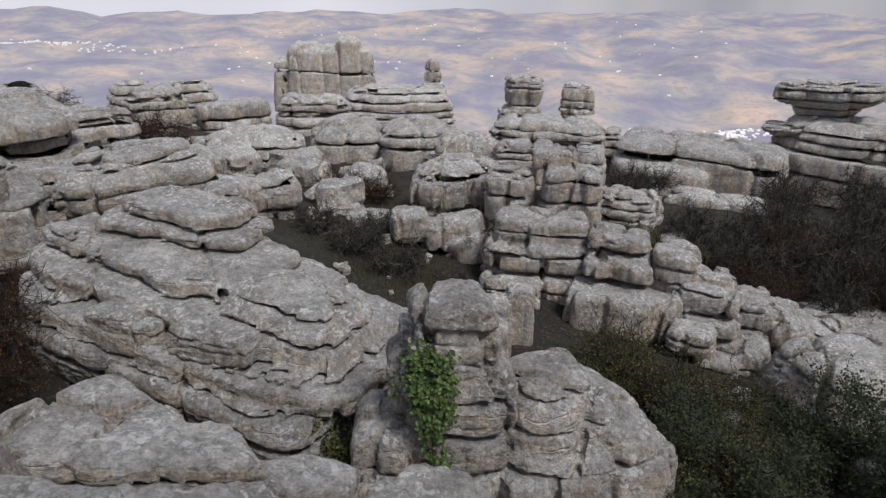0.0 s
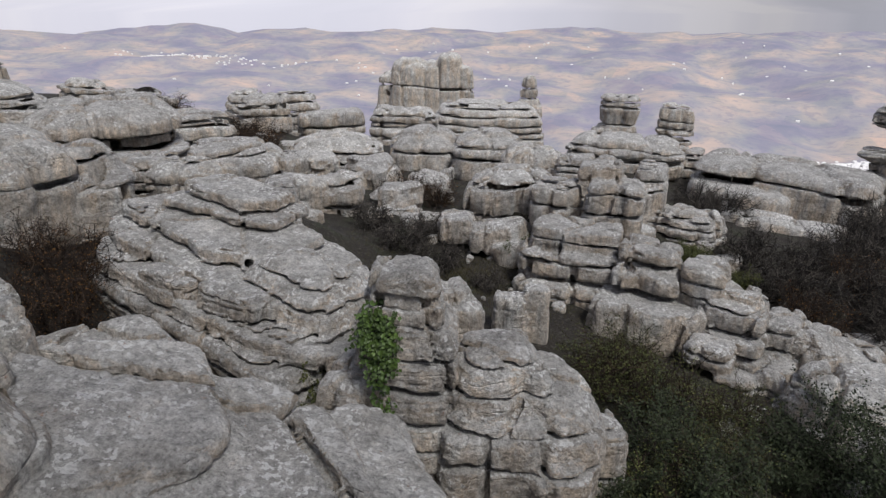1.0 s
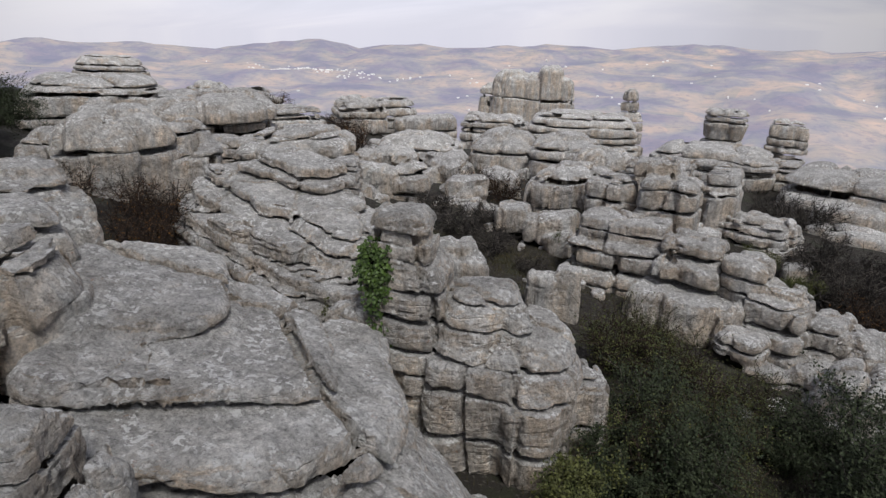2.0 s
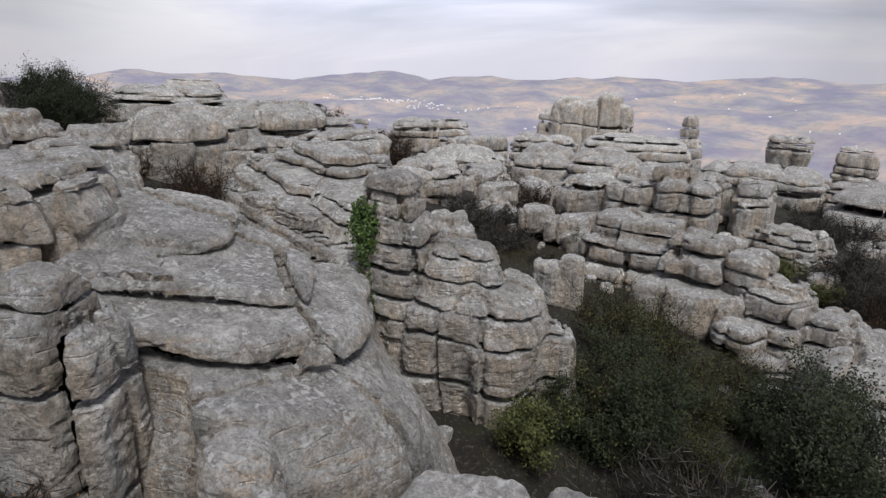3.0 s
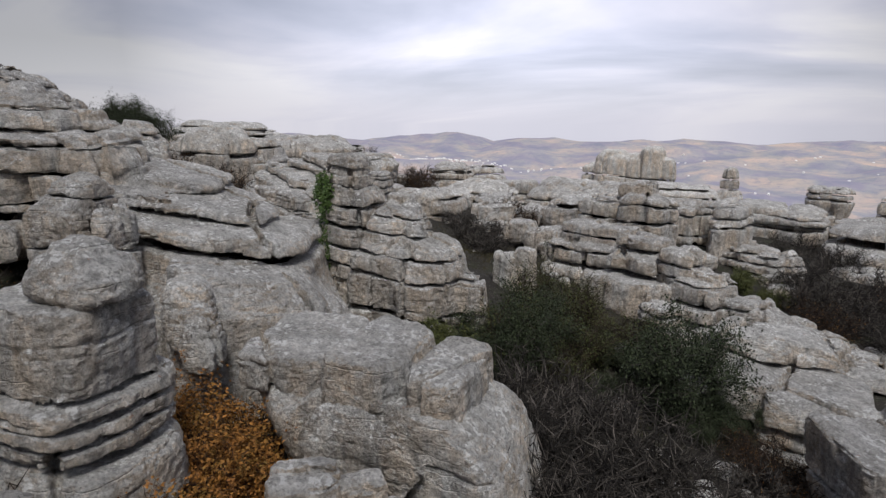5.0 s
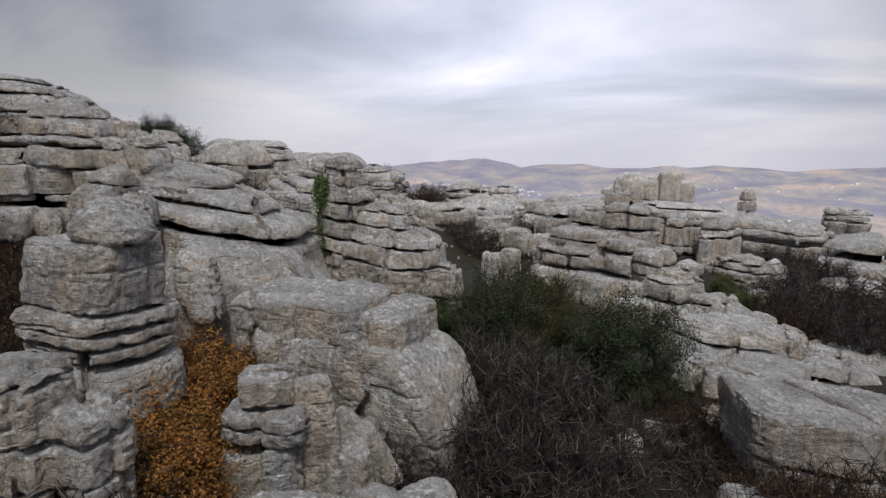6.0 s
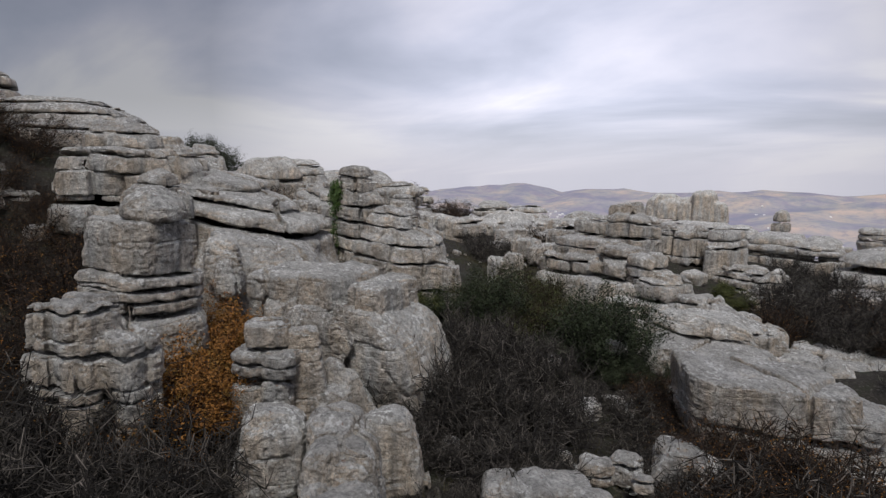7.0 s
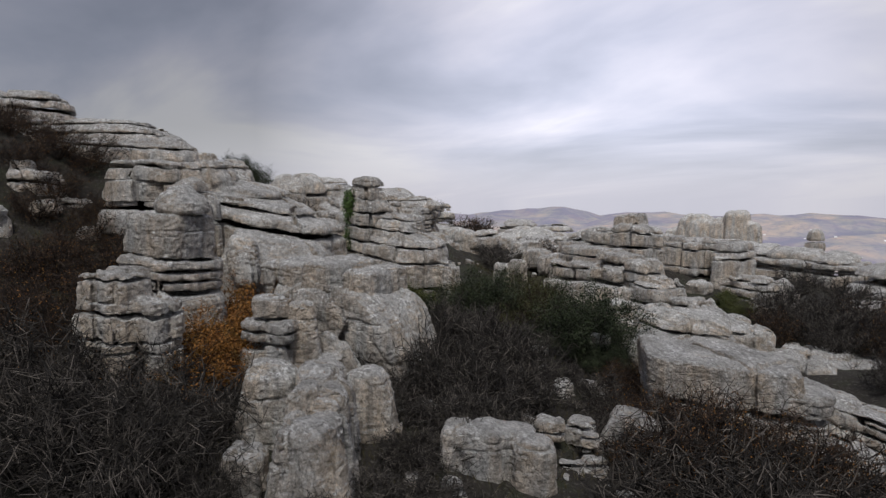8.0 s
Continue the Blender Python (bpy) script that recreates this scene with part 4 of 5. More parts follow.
carve("weathered_stack", "weathered limestone stack of stubby beds", [
    (6.7, -4.7, 3.2, 7.35, 1.5, 1.5, 20, 0.3, (1.05, 1, 0.85)),
    (7.45, -4.15, 3.0, 6.75, 0.85, 1.0, 20, 0.2)], 0.045, (0.3, 0.55), (0.05, 0), 0.8, 0.1, 0.12)
carve("huge_boulder", "huge smooth tan limestone boulder leaning out over its foot", [
    (7.1, 1.85, 3.3, 6.5, 4.5, 3.0, 14, 0.7, (0.76, 0.9, 1.0, 1.03, 0.98), -1.3, -0.7)], 0.06, (4, 5), (0.05, -0.02), 5.0, 0.03)
carve("cap_bed", "cap bed of three jointed limestone blocks on the huge boulder", [
    (5.1, 1.3, 6.3, 7.0, 1.75, 2.5, 16, 0.12), (6.67, 1.62, 6.3, 7.2, 1.45, 2.4, 12, 0.14, (1.0, 1.0, 0.95)),
    (7.9, 1.88, 6.25, 7.05, 1.1, 2.2, 10, 0.14, (1.0, 1.0, 0.95))], 0.045, (2, 3), (0.05, -0.02), 9.0, 0.03, 0.02, 1.2)
carve("stone_stack", "small stack of three blocky limestone stones", [
    (7.75, -1.55, 3.4, 5.35, 1.35, 1.15, 40, 0.15), (7.85, -1.5, 5.3, 5.95, 1.45, 1.1, 35, 0.2), (7.75, -1.45, 5.9, 6.5, 0.95, 0.85, 50, 0.12)],
    0.042, (0.3, 0.5), (0.04, 0), 1.6, 0.05, 0.06, 1.0, (5.33, 5.62, 5.93, 6.6))
rock("upright_stone", "tall upright limestone stone, rounded like a loaf", 52.0, 0.04, [
    (8.33, -0.82, 4.3, 6.3, 0.75, 0.5, 2.6, 0, 0, -7)])
rock("tumbled_stones", "tumbled limestone stones beside the huge boulder", 49.4, 0.05, [
    (8.16, -0.02, 4.6, 5.33, 0.6, 0.6, 2.6),
    (8.44, 0.33, 4.05, 5.1, 0.81, 0.7, 2.6, 0, 0, -25),
    (8.53, -0.51, 4.27, 4.89, 1.13, 0.7, 2.5)])
rock("boulder", "rounded grey limestone boulder at the head of the ridge", 55.2, 0.045, [
    (9.6, -2.75, 3.6, 5.38, 1.14, 1.2, 2.6, 0, 0, 12)])
carve("craggy_ridge", "craggy limestone ridge rising toward the huge boulder", [
    (10.55, -1.95, 3.0, 5.35, 1.25, 1.5, 48, 0.3, (1.1, 1, 0.75)),
    (11.3, -2.5, 2.6, 5.2, 1.4, 1.5, 42, 0.3, (1.1, 1, 0.8))], 0.045, (0.9, 1.6), (0.05, 0.05), 0.9, 0.09, 0.15)
carve("ridge_rock", "craggy limestone foot of the ridge in the thicket", [
    (12.2, -3.35, 2.2, 4.95, 1.6, 1.8, 45, 0.3, (1.15, 1, 0.7)),
    (11.1, -4.1, 2.2, 4.2, 0.9, 1.0, 45, 0.25, (1.1, 1, 0.8))], 0.045, (0.9, 1.6), (0.05, 0.05), 0.9, 0.1, 0.15)
rock("leaning_slab", "smooth dark limestone slab leaning beside the ridge", 44.1, 0.05, [
    (10.75, -0.7, 3.31, 5.0, 1.14, 1.0, 2.5, 0, 0, -16)])
rock("cleft_boulder", "cleft limestone boulder in the scrub", 36.8, 0.05, [
    (13.07, 0.17, 2.67, 4.07, 1.32, 1.1, 3, 0, 0, 0, 1),
    (13.7, 0.91, 2.84, 3.95, 0.96, 1.0, 3, 0, 0, 0, 1),
    (14.31, 0.77, 2.8, 3.93, 0.93, 0.8, 2.6)])
rock("rubble", "loose limestone rubble in the scrub", 30.0, 0.05, [
    (14.38, 2.16, 2.58, 2.94, 0.65, 0.4),
    (14.82, 2.57, 2.58, 3.01, 0.55, 0.4),
    (14.61, 2.41, 2.33, 2.75, 0.91, 0.5),
    (14.37, 3.02, 2.97, 3.36, 0.5, 0.4),
    (15.14, 2.48, 2.16, 2.58, 0.63, 0.5),
    (14.35, 1.62, 2.28, 2.75, 0.63, 0.5),
    (13.47, 2.61, 3.02, 3.58, 0.82, 0.6)])
rock("mossy_slab", "mossy dark limestone slab in the scrub", 24.7, 0.06, [
    (14.86, 4.32, 2.01, 3.6, 1.54, 1.0, 2.6, 0, 0, 25),
    (15.4, 3.81, 1.69, 3.08, 1.33, 1.0, 2.6, 0, 0, 20)])
carve("rock_prow", "big limestone prow with a sheer tan face", [
    (15.6, 8.3, 0.2, 4.45, 4.1, 2.6, 32, 0.14, (0.72, 0.9, 1.0, 1.0), -0.3, 0.0),
    (17.2, 9.3, 0.2, 3.9, 1.9, 2.2, 30, 0.14, (0.8, 0.95, 1.0))], 0.055, (1.2, 2.0), (0.1, 0.0), 2.8, 0.08, 0.15, 1.1)
carve("rock_slab", "smooth limestone slabs behind the prow", [
    (13.0, 13.2, 1.0, 3.7, 4.8, 4.2, 18, 0.6, (1.1, 1, 0.85)),
    (12.0, 14.9, 1.0, 4.35, 4.2, 3.2, 20, 0.6, (1.1, 1, 0.8))], 0.085, (0.7, 1.1), (0.1, 0.0), 2.4, 0.12, 0.2, 1.4)
rock("rock_slab", "long smooth limestone back sloping to the scrub", 18.2, 0.085, [
    (12.54, 18.9, 2.14, 3.56, 3.69, 2.4, 2.3, 0, 0, 22),
    (11.64, 18.69, 2.73, 4.06, 2.0, 2.0, 2.3, 0, 0, 18)])
rock("rock_outcrop", "low flat-bedded limestone outcrop", 11.4, 0.09, [
    (15.86, 20.54, 0.28, 1.74, 5.41, 2.6, 3),
    (16.19, 21.62, 1.23, 2.09, 4.23, 2.4, 3),
    (15.58, 21.38, 1.85, 2.24, 2.72, 2, 3),
    (14.52, 19.04, 1.7, 2.39, 1.7, 1.2, 2.4),
    (15.34, 18.64, 1.01, 2.33, 2.93, 2, 2.4)])
carve("tilted_slabs", "tilted limestone slabs shelving down the slope", [
    (18.7, 12.3, -2.0, 2.55, 5.6, 3.8, 8, 0.2, (1.1, 1.0, 0.9)), (17.2, 12.2, -1.0, 2.75, 2.4, 2.6, 8, 0.2),
    (18.9, 9.3, -1.5, 1.7, 3.4, 2.6, 8, 0.2)], 0.065, (0.2, 0.42), (0.2, 0.16), 2.4, 0.15, 0.15)
rock("boulder", "white weathered limestone boulder under the oak bushes", 19.8, 0.07, [
    (11.5, 8.32, 1.95, 2.75, 1.43, 1.2, 2.6)])
rock("loose_rocks", "half-hidden limestone rocks among the bushes", 19.2, 0.08, [
    (8.61, 9.23, 2.93, 3.34, 0.97, 0.8, 2.6),
    (12.24, 13.24, 1.27, 2.03, 1.57, 1.2, 2.6),
    (11.46, 11.76, 1.7, 2.27, 1.04, 0.9, 2.6),
    (10.31, 11.06, 3.36, 3.81, 0.76, 0.7)])
rock("loose_rocks", "low limestone rocks in the undergrowth", 18.4, 0.07, [
    (14.36, 5.04, 2.68, 3.44, 0.98, 1.0, 2.6),
    (13.74, 3.7, 3.02, 3.37, 0.81, 0.8, 2.6),
    (10.8, 6.0, 2.7, 3.26, 0.97, 0.8, 2.6)])
rock("boulder", "grey limestone boulder of two beds on the bushy slope", 78.4, 0.1, [
    (-9.46, -2.85, 7.38, 9.07, 5.09, 3.6, 2.8),
    (-8.98, -2.54, 8.73, 10.12, 2.13, 2.4, 2.8),
    (-9.11, -2.98, 9.88, 10.55, 1.04, 1.4, 3.5),
    (-9.85, -4.23, 6.96, 8.62, 2.54, 3, 2.8)])
pile("hillside_outcrop", "long stepped limestone outcrop up the hillside", -15.55, 1.72, 9.53, 13.16, 11.11, 6, 48.3, 5, (1.1, 1, 0.9, 0.6), 0.7, 0.15, (0, 0))
pile("hillside_outcrop", "limestone outcrop on the hilltop", -28.89, 1.30, 12.19, 16.20, 7.19, 7, 58.2, 4, (1.1, 1, 0.8), 0.6, 0.2, (0, 0))
pile("hillside_outcrop", "flat-bedded limestone outcrop on the hillside", -5.53, 1.94, 8.96, 10.46, 5.17, 5, 57.0, 3, (1, 1, 0.9), 0.6, 0.13, (0, 0))
pile("hillside_outcrop", "layered limestone ledge on the hillside", -8.27, 2.62, 10.24, 11.73, 3.04, 3.5, 67.9, 3, (1, 0.95, 0.7), 0.4, 0.15, (0, 0))
pile("hillside_outcrop", "stack of flat limestone beds above the great dome", -8.10, 5.66, 9.11, 10.55, 2.72, 3, 62.8, 3, (1, 1, 0.8), 0.5, 0.1, (0, 0))
pile("hillside_outcrop", "high limestone outcrop at the head of the slope", -22.19, 8.14, 8.52, 13.22, 4.67, 6, 59.1, 6, (1.2, 1.1, 1, 0.8), 0.5, 0.15, (0, 0))
pile("rock_bank", "limestone shoulder with a flat cap", -14.04, 13.73, 8.26, 10.69, 4.16, 4, 56.7, 3, (1, 1, 0.7), 0.4, 0.14, (0, 0))


# ---- loose boulders ----
def boulders(seed, count, cx, cy, rx, ry, small, large, clear):
    rng = random.Random(seed)
    kinds = [block_mesh(1.0, rng.uniform(0.7, 1.0), rng.uniform(0.5, 0.8), 900 + seed * 10 + k, rng.choice((2.6, 3.2)), 0.07, 3.6) for k in range(5)]
    made = 0
    while made < count:
        x, y = cx + rng.uniform(-rx, rx), cy + rng.uniform(-ry, ry)
        if any(math.hypot(x - a, y - b) < r for a, b, r in clear):
            continue
        s = small + (large - small) * rng.random() ** 2
        ob = new("loose_boulder", rng.choice(kinds))
        ob.matrix_basis = pose(x, y, ground_z(x, y) + 0.2 * s, rng.uniform(-14, 14), rng.uniform(-14, 14), rng.uniform(0, 360)) @ Matrix.Diagonal((s, s, s, 1))
        tagged(ob, "weathered grey limestone boulder half sunk in the ground", "rock", "loose boulders")
        made += 1


boulders(1, 46, -1, 33, 13, 12, 0.7, 3.2, [(-0.8, 20.8, 3.0)])
boulders(2, 26, 11, 16.5, 4, 3.5, 0.5, 1.6, [(10, 10.7, 1.5)])
boulders(3, 46, 12.2, 2.6, 4.5, 5, 0.25, 0.8, [])
boulders(4, 30, -14, 28, 8, 14, 0.8, 3.0, [])
boulders(5, 24, -0.5, 21, 4, 3, 0.2, 0.6, [])
boulders(6, 16, -2, 7.5, 5, 2.0, 0.3, 0.8, [(0, 7, 1.2)])
boulders(7, 30, -16, -1.5, 11, 4, 0.6, 2.2, [])

# ---- plants ----
def tube(verts, faces, pts, r0, r1):
    n = len(pts)
    base_i = len(verts)
    for i, p in enumerate(pts):
        t = pts[min(i + 1, n - 1)] - pts[max(i - 1, 0)]
        t = t / (np.linalg.norm(t) + 1e-9)
        u = np.cross(t, (0.3, 0.9, 0.2))
        u = u / (np.linalg.norm(u) + 1e-9)
        v = np.cross(t, u)
        r = r0 + (r1 - r0) * i / (n - 1)
        for k in range(3):
            an = 2.094 * k
            verts.append((p + r * (math.cos(an) * u + math.sin(an) * v)).tolist())
    for i in range(n - 1):
        for k in range(3):
            m = (k + 1) % 3
            faces.append((base_i + 3 * i + k, base_i + 3 * i + m, base_i + 3 * i + 3 + m, base_i + 3 * i + 3 + k))


def twig_path(rng, start, way, length, n, wander, rise):
    pts = [start]
    d = way / np.linalg.norm(way)
    for _ in range(n):
        d = d + rng.normal(0, wander, 3) + np.array([0, 0, rise])
        d = d / np.linalg.norm(d)
        pts.append(pts[-1] + d * length / n)
    return pts


def leaf(verts, faces, p, way, up, length, width):
    side = np.cross(way, up)
    side = side / (np.linalg.norm(side) + 1e-9)
    i = len(verts)
    mid = p + way * length * 0.5
    for q in (p, mid + side * width * 0.5 + up * 0.1 * length, p + way * length, mid - side * width * 0.5 + up * 0.1 * length):
        verts.append(q.tolist())
    faces.append((i, i + 1, i + 2, i + 3))


def shrub(name, label, seed, height, spread, bark, stems=9, kids=6, grand=6, foliage=None, leaves=0, leaf_len=0.06, thick=0.02):
    """A branching shrub one could lift: its branches, and its foliage where it has any."""
    rng = np.random.RandomState(seed)
    e = tagged(new(name), label, "shrub")
    bv, bf, lv, lf = [], [], [], []
    for s in range(stems):
        an = 2 * np.pi * (s + rng.uniform(-0.3, 0.3)) / stems
        out = rng.uniform(0.25, 1.0) * spread / height
        st = twig_path(rng, np.array([0.12 * math.cos(an), 0.12 * math.sin(an), -0.15]), np.array([out * math.cos(an), out * math.sin(an), 0.75]), height * rng.uniform(0.75, 1.1), 6, 0.16, 0.02)
        sv, sf = [], []
        tube(sv, sf, st, thick, thick * 0.35)
        new("stem", grid_mesh("stem", sv, sf, bark)).parent = e
        for _ in range(kids):
            i = rng.randint(2, 7)
            w = rng.normal(0, 0.75, 3) + 0.6 * (st[i] - st[i - 1]) / np.linalg.norm(st[i] - st[i - 1]) + np.array([0.3 * math.cos(an), 0.3 * math.sin(an), 0.15])
            kd = twig_path(rng, st[i], w, height * rng.uniform(0.3, 0.55), 3, 0.24, 0.02)
            tube(bv, bf, kd, thick * 0.4, thick * 0.18)
            for _ in range(grand):
                k = rng.randint(1, 4)
                g = twig_path(rng, kd[k], rng.normal(0, 0.9, 3) + np.array([0, 0, 0.25]), height * rng.uniform(0.14, 0.32), 1, 0.35, 0.0)
                tube(bv, bf, g, thick * 0.3, thick * 0.16)
                for _ in range(leaves):
                    c = g[0] + (g[1] - g[0]) * rng.uniform(0.1, 1.0) + rng.normal(0, 0.05 * height, 3)
                    way = rng.normal(0, 1, 3) + np.array([0, 0, 0.1])
                    up = np.array([0, 0, 1.0]) + rng.normal(0, 0.5, 3)
                    ll = leaf_len * rng.uniform(0.6, 1.3)
                    leaf(lv, lf, c, way / np.linalg.norm(way), up / np.linalg.norm(up), ll, ll * 0.6)
    b = new("crown", grid_mesh("crown", bv, bf, bark))
    b.parent = e
    if foliage:
        f = new("foliage", grid_mesh("foliage", lv, lf, foliage, False))
        f.parent = e
    return e


USED = set()


def plant(ob, group, spots):
    """Places a shrub and its copies: x, y, size and an optional lift above the ground."""
    tagged(ob, group=group)
    rng = random.Random(len(spots) * 7 + int(spots[0][0] * 10))
    for spot in spots:
        x, y, s = spot[:3]
        z = ground_z(x, y) + (spot[3] if len(spot) > 3 else 0)
        sc = Matrix.Diagonal((s * rng.uniform(0.9, 1.15), s * rng.uniform(0.9, 1.15), s, 1))
        m = pose(x, y, z, rng.uniform(-6, 6), rng.uniform(-6, 6), rng.uniform(0, 360)) @ sc
        if ob.name in USED:
            copy_thing(ob, m)
        else:
            USED.add(ob.name)
            ob.matrix_basis = m


oak = shrub("holm_oak_bush", "dense dark green holm oak bush between limestone rocks", 11, 2.2, 1.5, BARK_GREY, 12, 8, 6, OAK_LEAF, 34, 0.072)
oak_b = shrub("holm_oak_bush", "low dark green holm oak bush, grey-green at the tips", 12, 1.8, 1.7, BARK_GREY, 12, 8, 6, OAK_LEAF, 34, 0.072)
bare = shrub("bare_thorn_bush", "leafless grey-brown thorn bush with tangled twigs", 21, 1.9, 1.6, BARK_GREY, 18, 10, 6, None, 0, 0, 0.045)
bare_b = shrub("bare_thorn_bush", "leafless low grey thorn bush with tangled twigs", 22, 1.4, 1.7, BARK_GREY, 18, 10, 5, None, 0, 0, 0.04)
red = shrub("russet_thicket", "leafless reddish-brown thicket of fine twigs", 23, 1.9, 1.7, BARK_RED, 18, 10, 6, RUST_LEAF, 1, 0.05, 0.036)
rusty = shrub("autumn_shrub", "shrub with orange and yellow autumn leaves", 31, 1.5, 0.8, BARK_RED, 10, 7, 6, RUST_LEAF, 12, 0.07, 0.014)
green = shrub("evergreen_shrub", "leafy dark green shrub in a rock cleft", 41, 1.4, 0.9, BARK_GREY, 9, 7, 6, HERB_LEAF, 18, 0.085, 0.014)
olive_b = shrub("half_bare_bush", "half-bare bush with olive-green tips on brown twigs", 51, 2.0, 1.8, BARK_RED, 18, 9, 6, HERB_LEAF, 5, 0.07, 0.034)

plant(oak, "holm oaks", [(6.0, 9.6, 0.95), (10.1, 10.7, 1.2), (-21, 13.8, 0.95, 0.6), (-23.5, 15.0, 1.0, 0.6), (-19.6, 12.6, 0.85, 0.6), (-22.2, 13.4, 0.95, 0.6)])
plant(oak_b, "low holm oaks", [(5.0, 8.4, 0.7), (10.9, 9.9, 0.75), (4.6, 10.4, 0.65), (7.2, 11.6, 0.65), (8.6, 11.8, 0.7), (9.4, 12.6, 0.7), (8.0, 9.0, 0.6), (11.6, 11.4, 0.65)])
plant(olive_b, "half-bare bushes", [(5.4, 9.2, 0.75), (7.1, 10.8, 0.85), (7.4, 8.8, 0.7), (4.3, 13.6, 1.05), (6.2, 12.9, 1.0), (5.3, 15.0, 0.9), (8.0, 13.3, 0.8)])
plant(bare, "bare thorn bushes", [(9.3, -4.3, 0.8), (7.6, -3.7, 0.8), (8.6, -6.0, 1.0), (9.9, -5.2, 0.9), (10.4, -6.2, 0.9), (9.0, -4.9, 0.7), (6.4, -4.4, 0.9), (9.9, 3.3, 0.94), (8.9, 2.5, 1.01), (7.5, 6.4, 1.05), (8.2, 4.6, 1.05), (10.6, 5.6, 0.94), (7.7, -6.8, 1.0), (6.7, -5.5, 1.0), (10.9, -6.5, 0.85), (5.6, -7.2, 1.1), (9.6, -7.1, 0.95), (8.7, -5.9, 0.8), (10.4, -5.6, 0.75), (6.0, -4.7, 0.8), (12.4, -6.8, 0.8), (11.4, -5.0, 0.6), (9.2, -5.4, 0.7), (10.0, 1.5, 0.81), (12.2, -1.0, 0.5), (10.9, 2.9, 0.81), (9.2, 5.3, 0.94), (11.8, 4.3, 0.81), (8.0, 1.2, 0.81), (9.0, 6.9, 0.94), (10.2, 2.2, 1.05), (8.6, 3.6, 1.05), (9.9, 4.9, 1.05), (11.6, 3.2, 0.94), (12.6, 0.9, 0.81)])
plant(bare, "bare thorn bushes", [(17.0, 24.5, 1.3), (14.2, 24.8, 1.2), (19.5, 26, 1.4), (16.0, 21.6, 1.0), (12.9, 25.4, 1.1), (22, 28, 1.5), (18, 29.5, 1.4), (11.5, 36, 1.2), (14, 38.5, 1.2), (20, 33, 1.3), (24, 31, 1.4), (15.0, 28, 1.3), (21, 23.5, 1.2), (12.5, 28.5, 1.2), (26, 35, 1.5), (22.5, 37, 1.4), (16.9, 22.9, 1.0), (17.8, 23.6, 1.1), (18.6, 22.4, 1.0), (19.6, 23.4, 1.1), (19.4, 20.8, 0.9), (18.9, 17.6, 0.8), (20.2, 18.8, 1.0), (20.6, 21.4, 1.1)])
plant(bare_b, "low thorn bushes", [(-1.6, 20.8, 0.9), (-3.6, 22.6, 1.0), (-2.8, 24.6, 0.8), (-5.4, 24.2, 0.9), (0.4, 20.0, 0.6), (8.4, -2.6, 0.6), (12.4, 7.4, 0.7), (16.8, 2.9, 1.3), (17.7, 3.9, 1.3), (18.4, 2.0, 1.1), (16.4, 1.5, 0.8), (15.6, 3.6, 1.0), (18.6, 4.4, 1.2), (11.4, 1.9, 0.7), (9.4, 0.8, 0.7), (19.4, 5.0, 0.9), (13.0, 6.4, 0.7), (12.6, -1.2, 0.5), (13.9, 7.6, 0.7), (11.2, -2.4, 0.5), (14.6, 6.2, 0.7), (10.6, 0.4, 0.6), (12.9, 2.3, 0.5), (11.2, 7.0, 0.6), (13.4, 4.9, 0.6), (13.2, -4.0, 0.5), (14.0, -3.2, 0.5), (14.4, -2.2, 0.5), (13.6, -1.6, 0.55), (12.6, -0.2, 0.6), (14.6, -1.2, 0.45), (13.0, -2.6, 0.5), (11.6, 0.8, 0.7), (14.6, 5.6, 0.8), (15.2, 4.8, 0.9), (16.3, 5.0, 1.0), (17.1, 5.9, 1.0), (17.3, 7.1, 0.9), (14.2, 4.2, 0.7), (18.2, 6.4, 0.9)])
plant(red, "russet thickets", [(-9.4, 10.6, 0.8), (-10.8, 11.4, 0.75), (-8.6, 9.2, 0.75), (-11.2, 9.4, 0.7), (-9.6, 12.4, 0.75), (-18, 38, 1.3), (-15.6, 33.1, 1.3), (-20.5, 41, 1.3), (-5.6, 30.6, 1.0), (-3.5, 30.3, 0.9), (-4.6, 7.2, 0.6), (15.4, 3.4, 0.7), (13.2, 8.2, 0.7), (13.9, 9.2, 0.7), (12.6, 8.6, 0.7), (12.0, 9.4, 0.6), (14.6, 8.4, 0.6), (13.4, 22.4, 1.0), (18.4, 22.2, 1.1), (16.9, 26.6, 1.2), (4.4, 0.6, 0.6), (-24, 37, 1.2), (16.2, 4.4, 1.15), (17.0, 5.2, 1.15), (15.2, 5.6, 1.0), (17.8, 4.6, 1.1), (16.6, 3.2, 1.0), (16.0, 5.4, 1.1), (16.9, 6.2, 1.0), (14.6, 6.8, 0.8), (15.6, 6.2, 0.8), (18.4, 5.8, 1.0), (19.2, 6.6, 1.0), (14.2, 7.8, 0.8)])
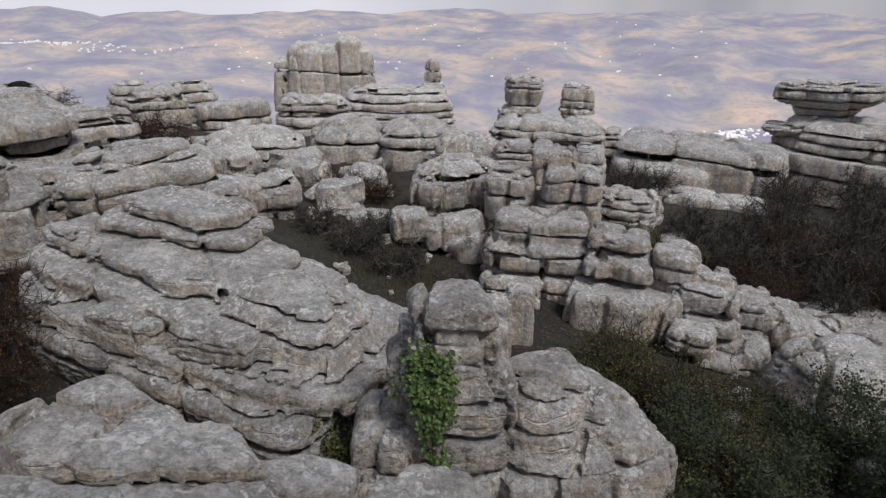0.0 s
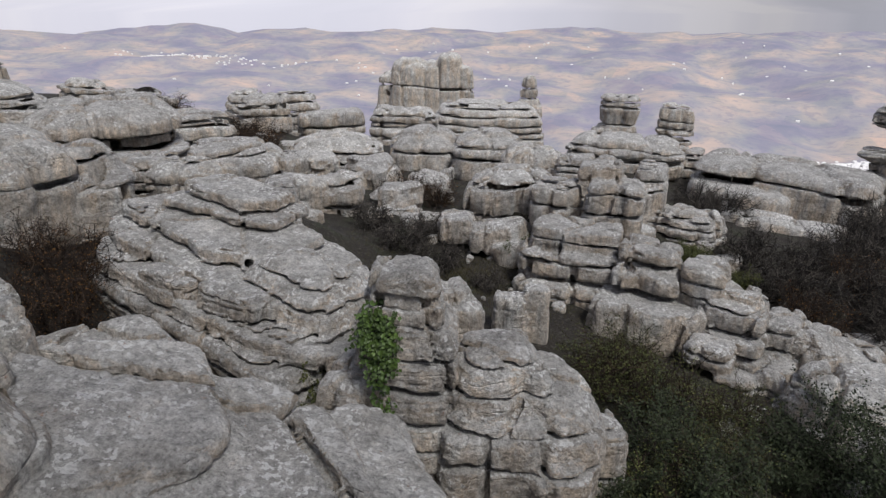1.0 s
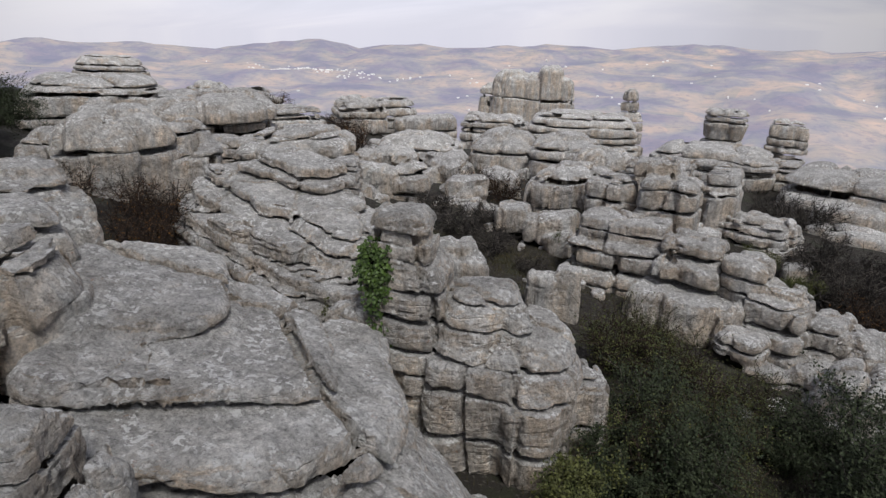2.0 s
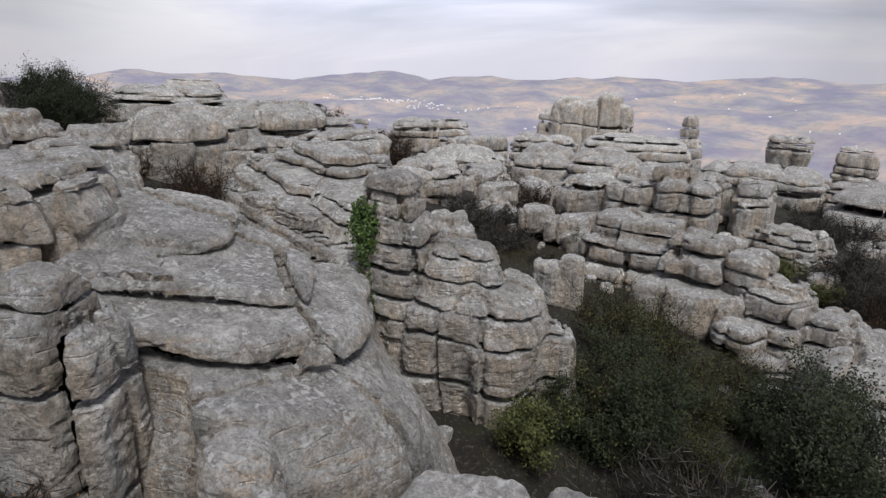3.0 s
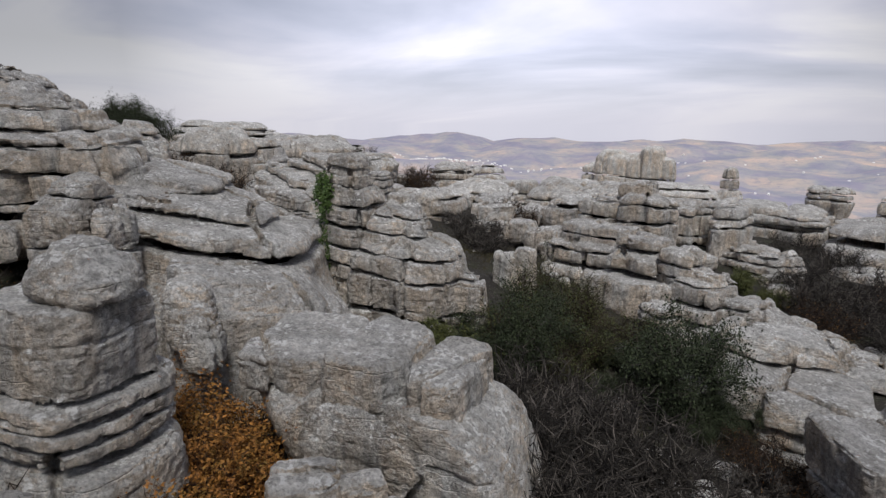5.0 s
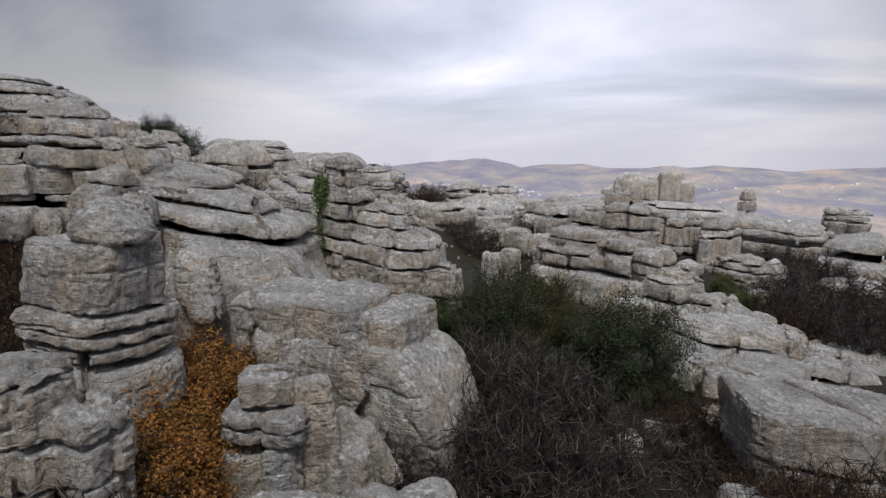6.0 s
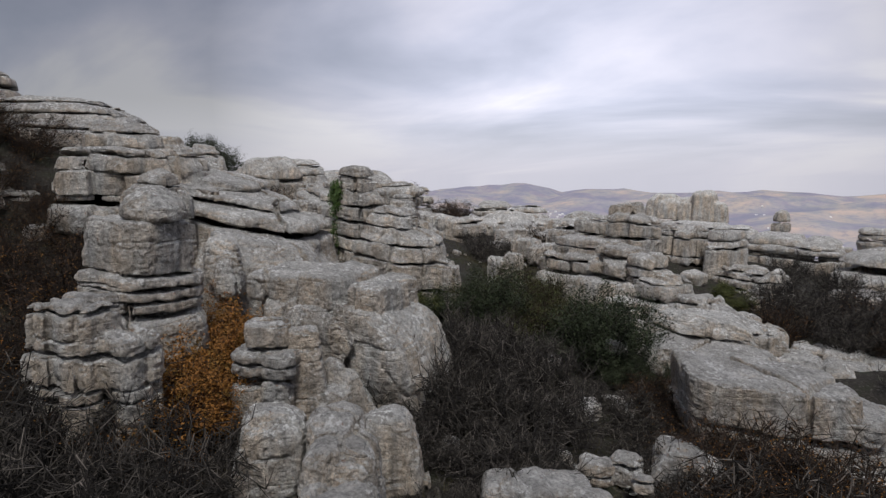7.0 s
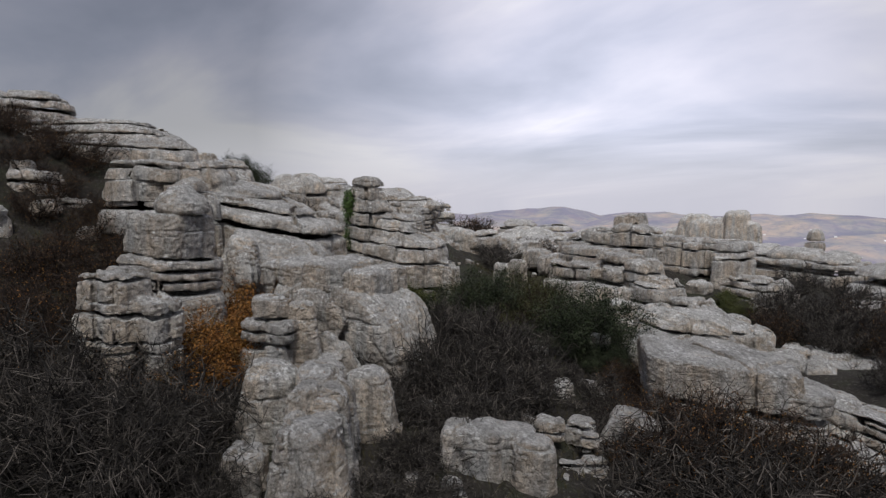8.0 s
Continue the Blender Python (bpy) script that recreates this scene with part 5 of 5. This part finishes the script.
plant(red, "russet thickets", [(1.4, -2.8, 1.1), (-0.8, -2.4, 1.1), (2.2, -4.4, 1.1), (4.1, -4.3, 1.0), (-2.2, -4.6, 0.7), (-3.8, -1.2, 0.6), (-6.5, -1.0, 0.7), (-9.5, -0.4, 0.7), (-13.3, 0.4, 0.7), (5.2, -5.8, 1.0), (7.4, -4.9, 0.8), (0.4, -5.6, 0.9), (3.2, -6.4, 1.1), (-8.2, -4.8, 0.6), (6.4, -3.7, 0.6), (-1.2, -0.6, 0.9), (-10.2, -1.4, 0.8), (-7.9, -2.1, 0.8), (-5.2, -1.6, 0.8), (-1.7, -4.1, 0.9), (-9.0, -3.0, 0.8), (-12, -1.5, 0.8), (-6.5, -3.2, 0.8), (-3.5, -3.0, 0.8), (-13.5, -2.6, 0.8), (-11, 0.6, 0.8), (-17, -0.5, 0.6), (-15, -3, 0.5), (-19, -2.5, 0.6), (-22, -1, 0.6), (-11, -3, 0.6), (8.6, -4.3, 0.55)])
plant(rusty, "autumn shrubs", [(3.3, -0.6, 0.9), (4.4, -1.2, 0.85), (5.6, -2.2, 0.75), (6.4, -3.0, 0.7), (2.2, 0.2, 0.6), (3.0, 3.0, 0.6), (-3.6, 1.6, 0.7), (7.1, -2.9, 0.9), (5.9, -1.6, 1.05), (6.4, -2.5, 1.0), (6.9, -2.3, 0.9), (7.6, -3.1, 0.85), (6.0, -0.6, 0.9), (5.2, -0.9, 1.0), (7.9, -3.6, 0.8), (4.6, -0.3, 0.9)])
plant(green, "evergreen shrubs", [(-1.7, 8.4, 1.05), (-1.0, 7.6, 0.8), (-0.9, 6.9, 0.7), (1.6, 23.2, 0.8), (4.0, 7.0, 0.8), (3.4, 9.2, 0.9), (9.6, 27.6, 0.8), (11.2, 25, 0.7)])


def grass_patch(seed, cx, cy, rx, ry, count, height, name, label, mat):
    rng = np.random.RandomState(seed)
    v, f = [], []
    x, y = cx + rng.normal(0, rx, count), cy + rng.normal(0, ry, count)
    z = ground_height(x, y)
    for i in range(count):
        way = np.array([rng.normal(0, 0.5), rng.normal(0, 0.5), 1.0])
        hgt = height * rng.uniform(0.4, 1.3)
        side = np.array([rng.normal(), rng.normal(), 0])
        side = side / np.linalg.norm(side) * 0.012
        p = np.array([x[i], y[i], z[i] - 0.02])
        k = len(v)
        v += [(p - side).tolist(), (p + side).tolist(), (p + way * hgt).tolist()]
        f.append((k, k + 1, k + 2))
    tagged(new(name, grid_mesh(name, v, f, mat, False)), label, "grass", kind="stuff")


grass_patch(61, -0.6, 20.6, 2.2, 1.6, 9000, 0.14, "grass", "short green and dry grass in the stony clearing", GRASS)
grass_patch(62, 9.5, 4.0, 4.0, 4.0, 16000, 0.2, "grass", "dry grass and herbs between rocks and bushes", GRASS)
grass_patch(63, 3.0, -3.0, 5.0, 2.5, 14000, 0.22, "grass", "dry brown grass under the thicket", GRASS)


def make_ivy():
    """Ivy that clings to the face of the tower and hangs from its upper beds."""
    from mathutils.bvhtree import BVHTree
    tower = bpy.data.objects["ivy_tower"]
    trees = []
    for ob in tower.children:
        m = tower.matrix_basis @ ob.matrix_basis
        me = ob.data
        trees.append(BVHTree.FromPolygons([m @ v.co for v in me.vertices], [tuple(q.vertices) for q in me.polygons]))
    rng = np.random.RandomState(71)
    v, f, sv, sf = [], [], [], []
    for strand in range(64):
        z = rng.uniform(8.7, 9.35)
        x = -0.22 + rng.normal(0, 0.17)
        stop = 6.4 if strand % 9 == 0 else z - rng.uniform(0.15, 0.7)
        last = None
        while z > stop:
            hit = None
            for tr in trees:
                loc, nor, _, dist = tr.ray_cast(Vector((x, 3.5, z)), Vector((0, 1, 0)))
                if loc and (hit is None or loc.y < hit[0].y):
                    hit = (loc, nor)
            if hit is None or rng.uniform() < 0.06:
                break
            pt = np.array(hit[0]) + np.array(hit[1]) * 0.03
            if last is not None and np.linalg.norm(pt - last) < 0.4:
                tube(sv, sf, [last, pt], 0.006, 0.005)
            last = pt
            for _ in range(5):
                way = np.array([rng.normal(0, 0.6), -0.4 + rng.normal(0, 0.3), -0.7 + rng.normal(0, 0.3)])
                leaf(v, f, pt + rng.normal(0, 0.05, 3) + np.array([0, -0.04, 0]), way / np.linalg.norm(way), np.array([0, -0.9, 0.4]), rng.uniform(0.05, 0.10), rng.uniform(0.05, 0.08))
            z -= rng.uniform(0.05, 0.1)
            x += rng.normal(0, 0.03)
    e = tagged(new("ivy"), "green ivy hanging down the face of the limestone tower", "ivy")
    e.matrix_basis = pose(-0.18, 7.4, 9.2)
    for name, me in (("stems", grid_mesh("stems", sv, sf, BARK_GREY)), ("foliage", grid_mesh("foliage", v, f, IVY_LEAF, False))):
        ob = new(name, me)
        ob.parent = e
        ob.matrix_parent_inverse = e.matrix_basis.inverted()


make_ivy()


# ---- villages in the valley ----
def village(seed, cx, cy, rx, ry, count, label):
    rng = np.random.RandomState(seed)
    v, f = [], []
    for _ in range(count):
        x, y = cx + rng.normal(0, rx), cy + rng.normal(0, ry)
        z = ground_z(x, y)
        w, d, h = rng.uniform(3, 7), rng.uniform(3, 5), rng.uniform(2, 4)
        k = len(v)
        v += [(x + sx * w, y + sy * d, z + sz) for sz in (-3, h) for sx, sy in ((-1, -1), (1, -1), (1, 1), (-1, 1))]
        v += [(x - w, y, z + h + 3), (x + w, y, z + h + 3)]
        f += [(k, k + 1, k + 5, k + 4), (k + 1, k + 2, k + 6, k + 5), (k + 2, k + 3, k + 7, k + 6), (k + 3, k, k + 4, k + 7), (k + 4, k + 5, k + 9, k + 8), (k + 6, k + 7, k + 8, k + 9), (k + 5, k + 6, k + 9), (k + 7, k + 4, k + 8)]
    tagged(new("village", grid_mesh("village", v, f, WHITEWASH, False)), label, "village", kind="stuff")


village(81, 700, 1800, 150, 45, 420, "white village of small houses on the valley floor")
village(82, -1900, 3200, 260, 60, 110, "scattered white farmhouses in the far valley")
village(83, -800, 3300, 700, 500, 34, "scattered white farmhouses on the hills")
village(84, 900, 3300, 600, 500, 28, "scattered white farmhouses beyond the village")
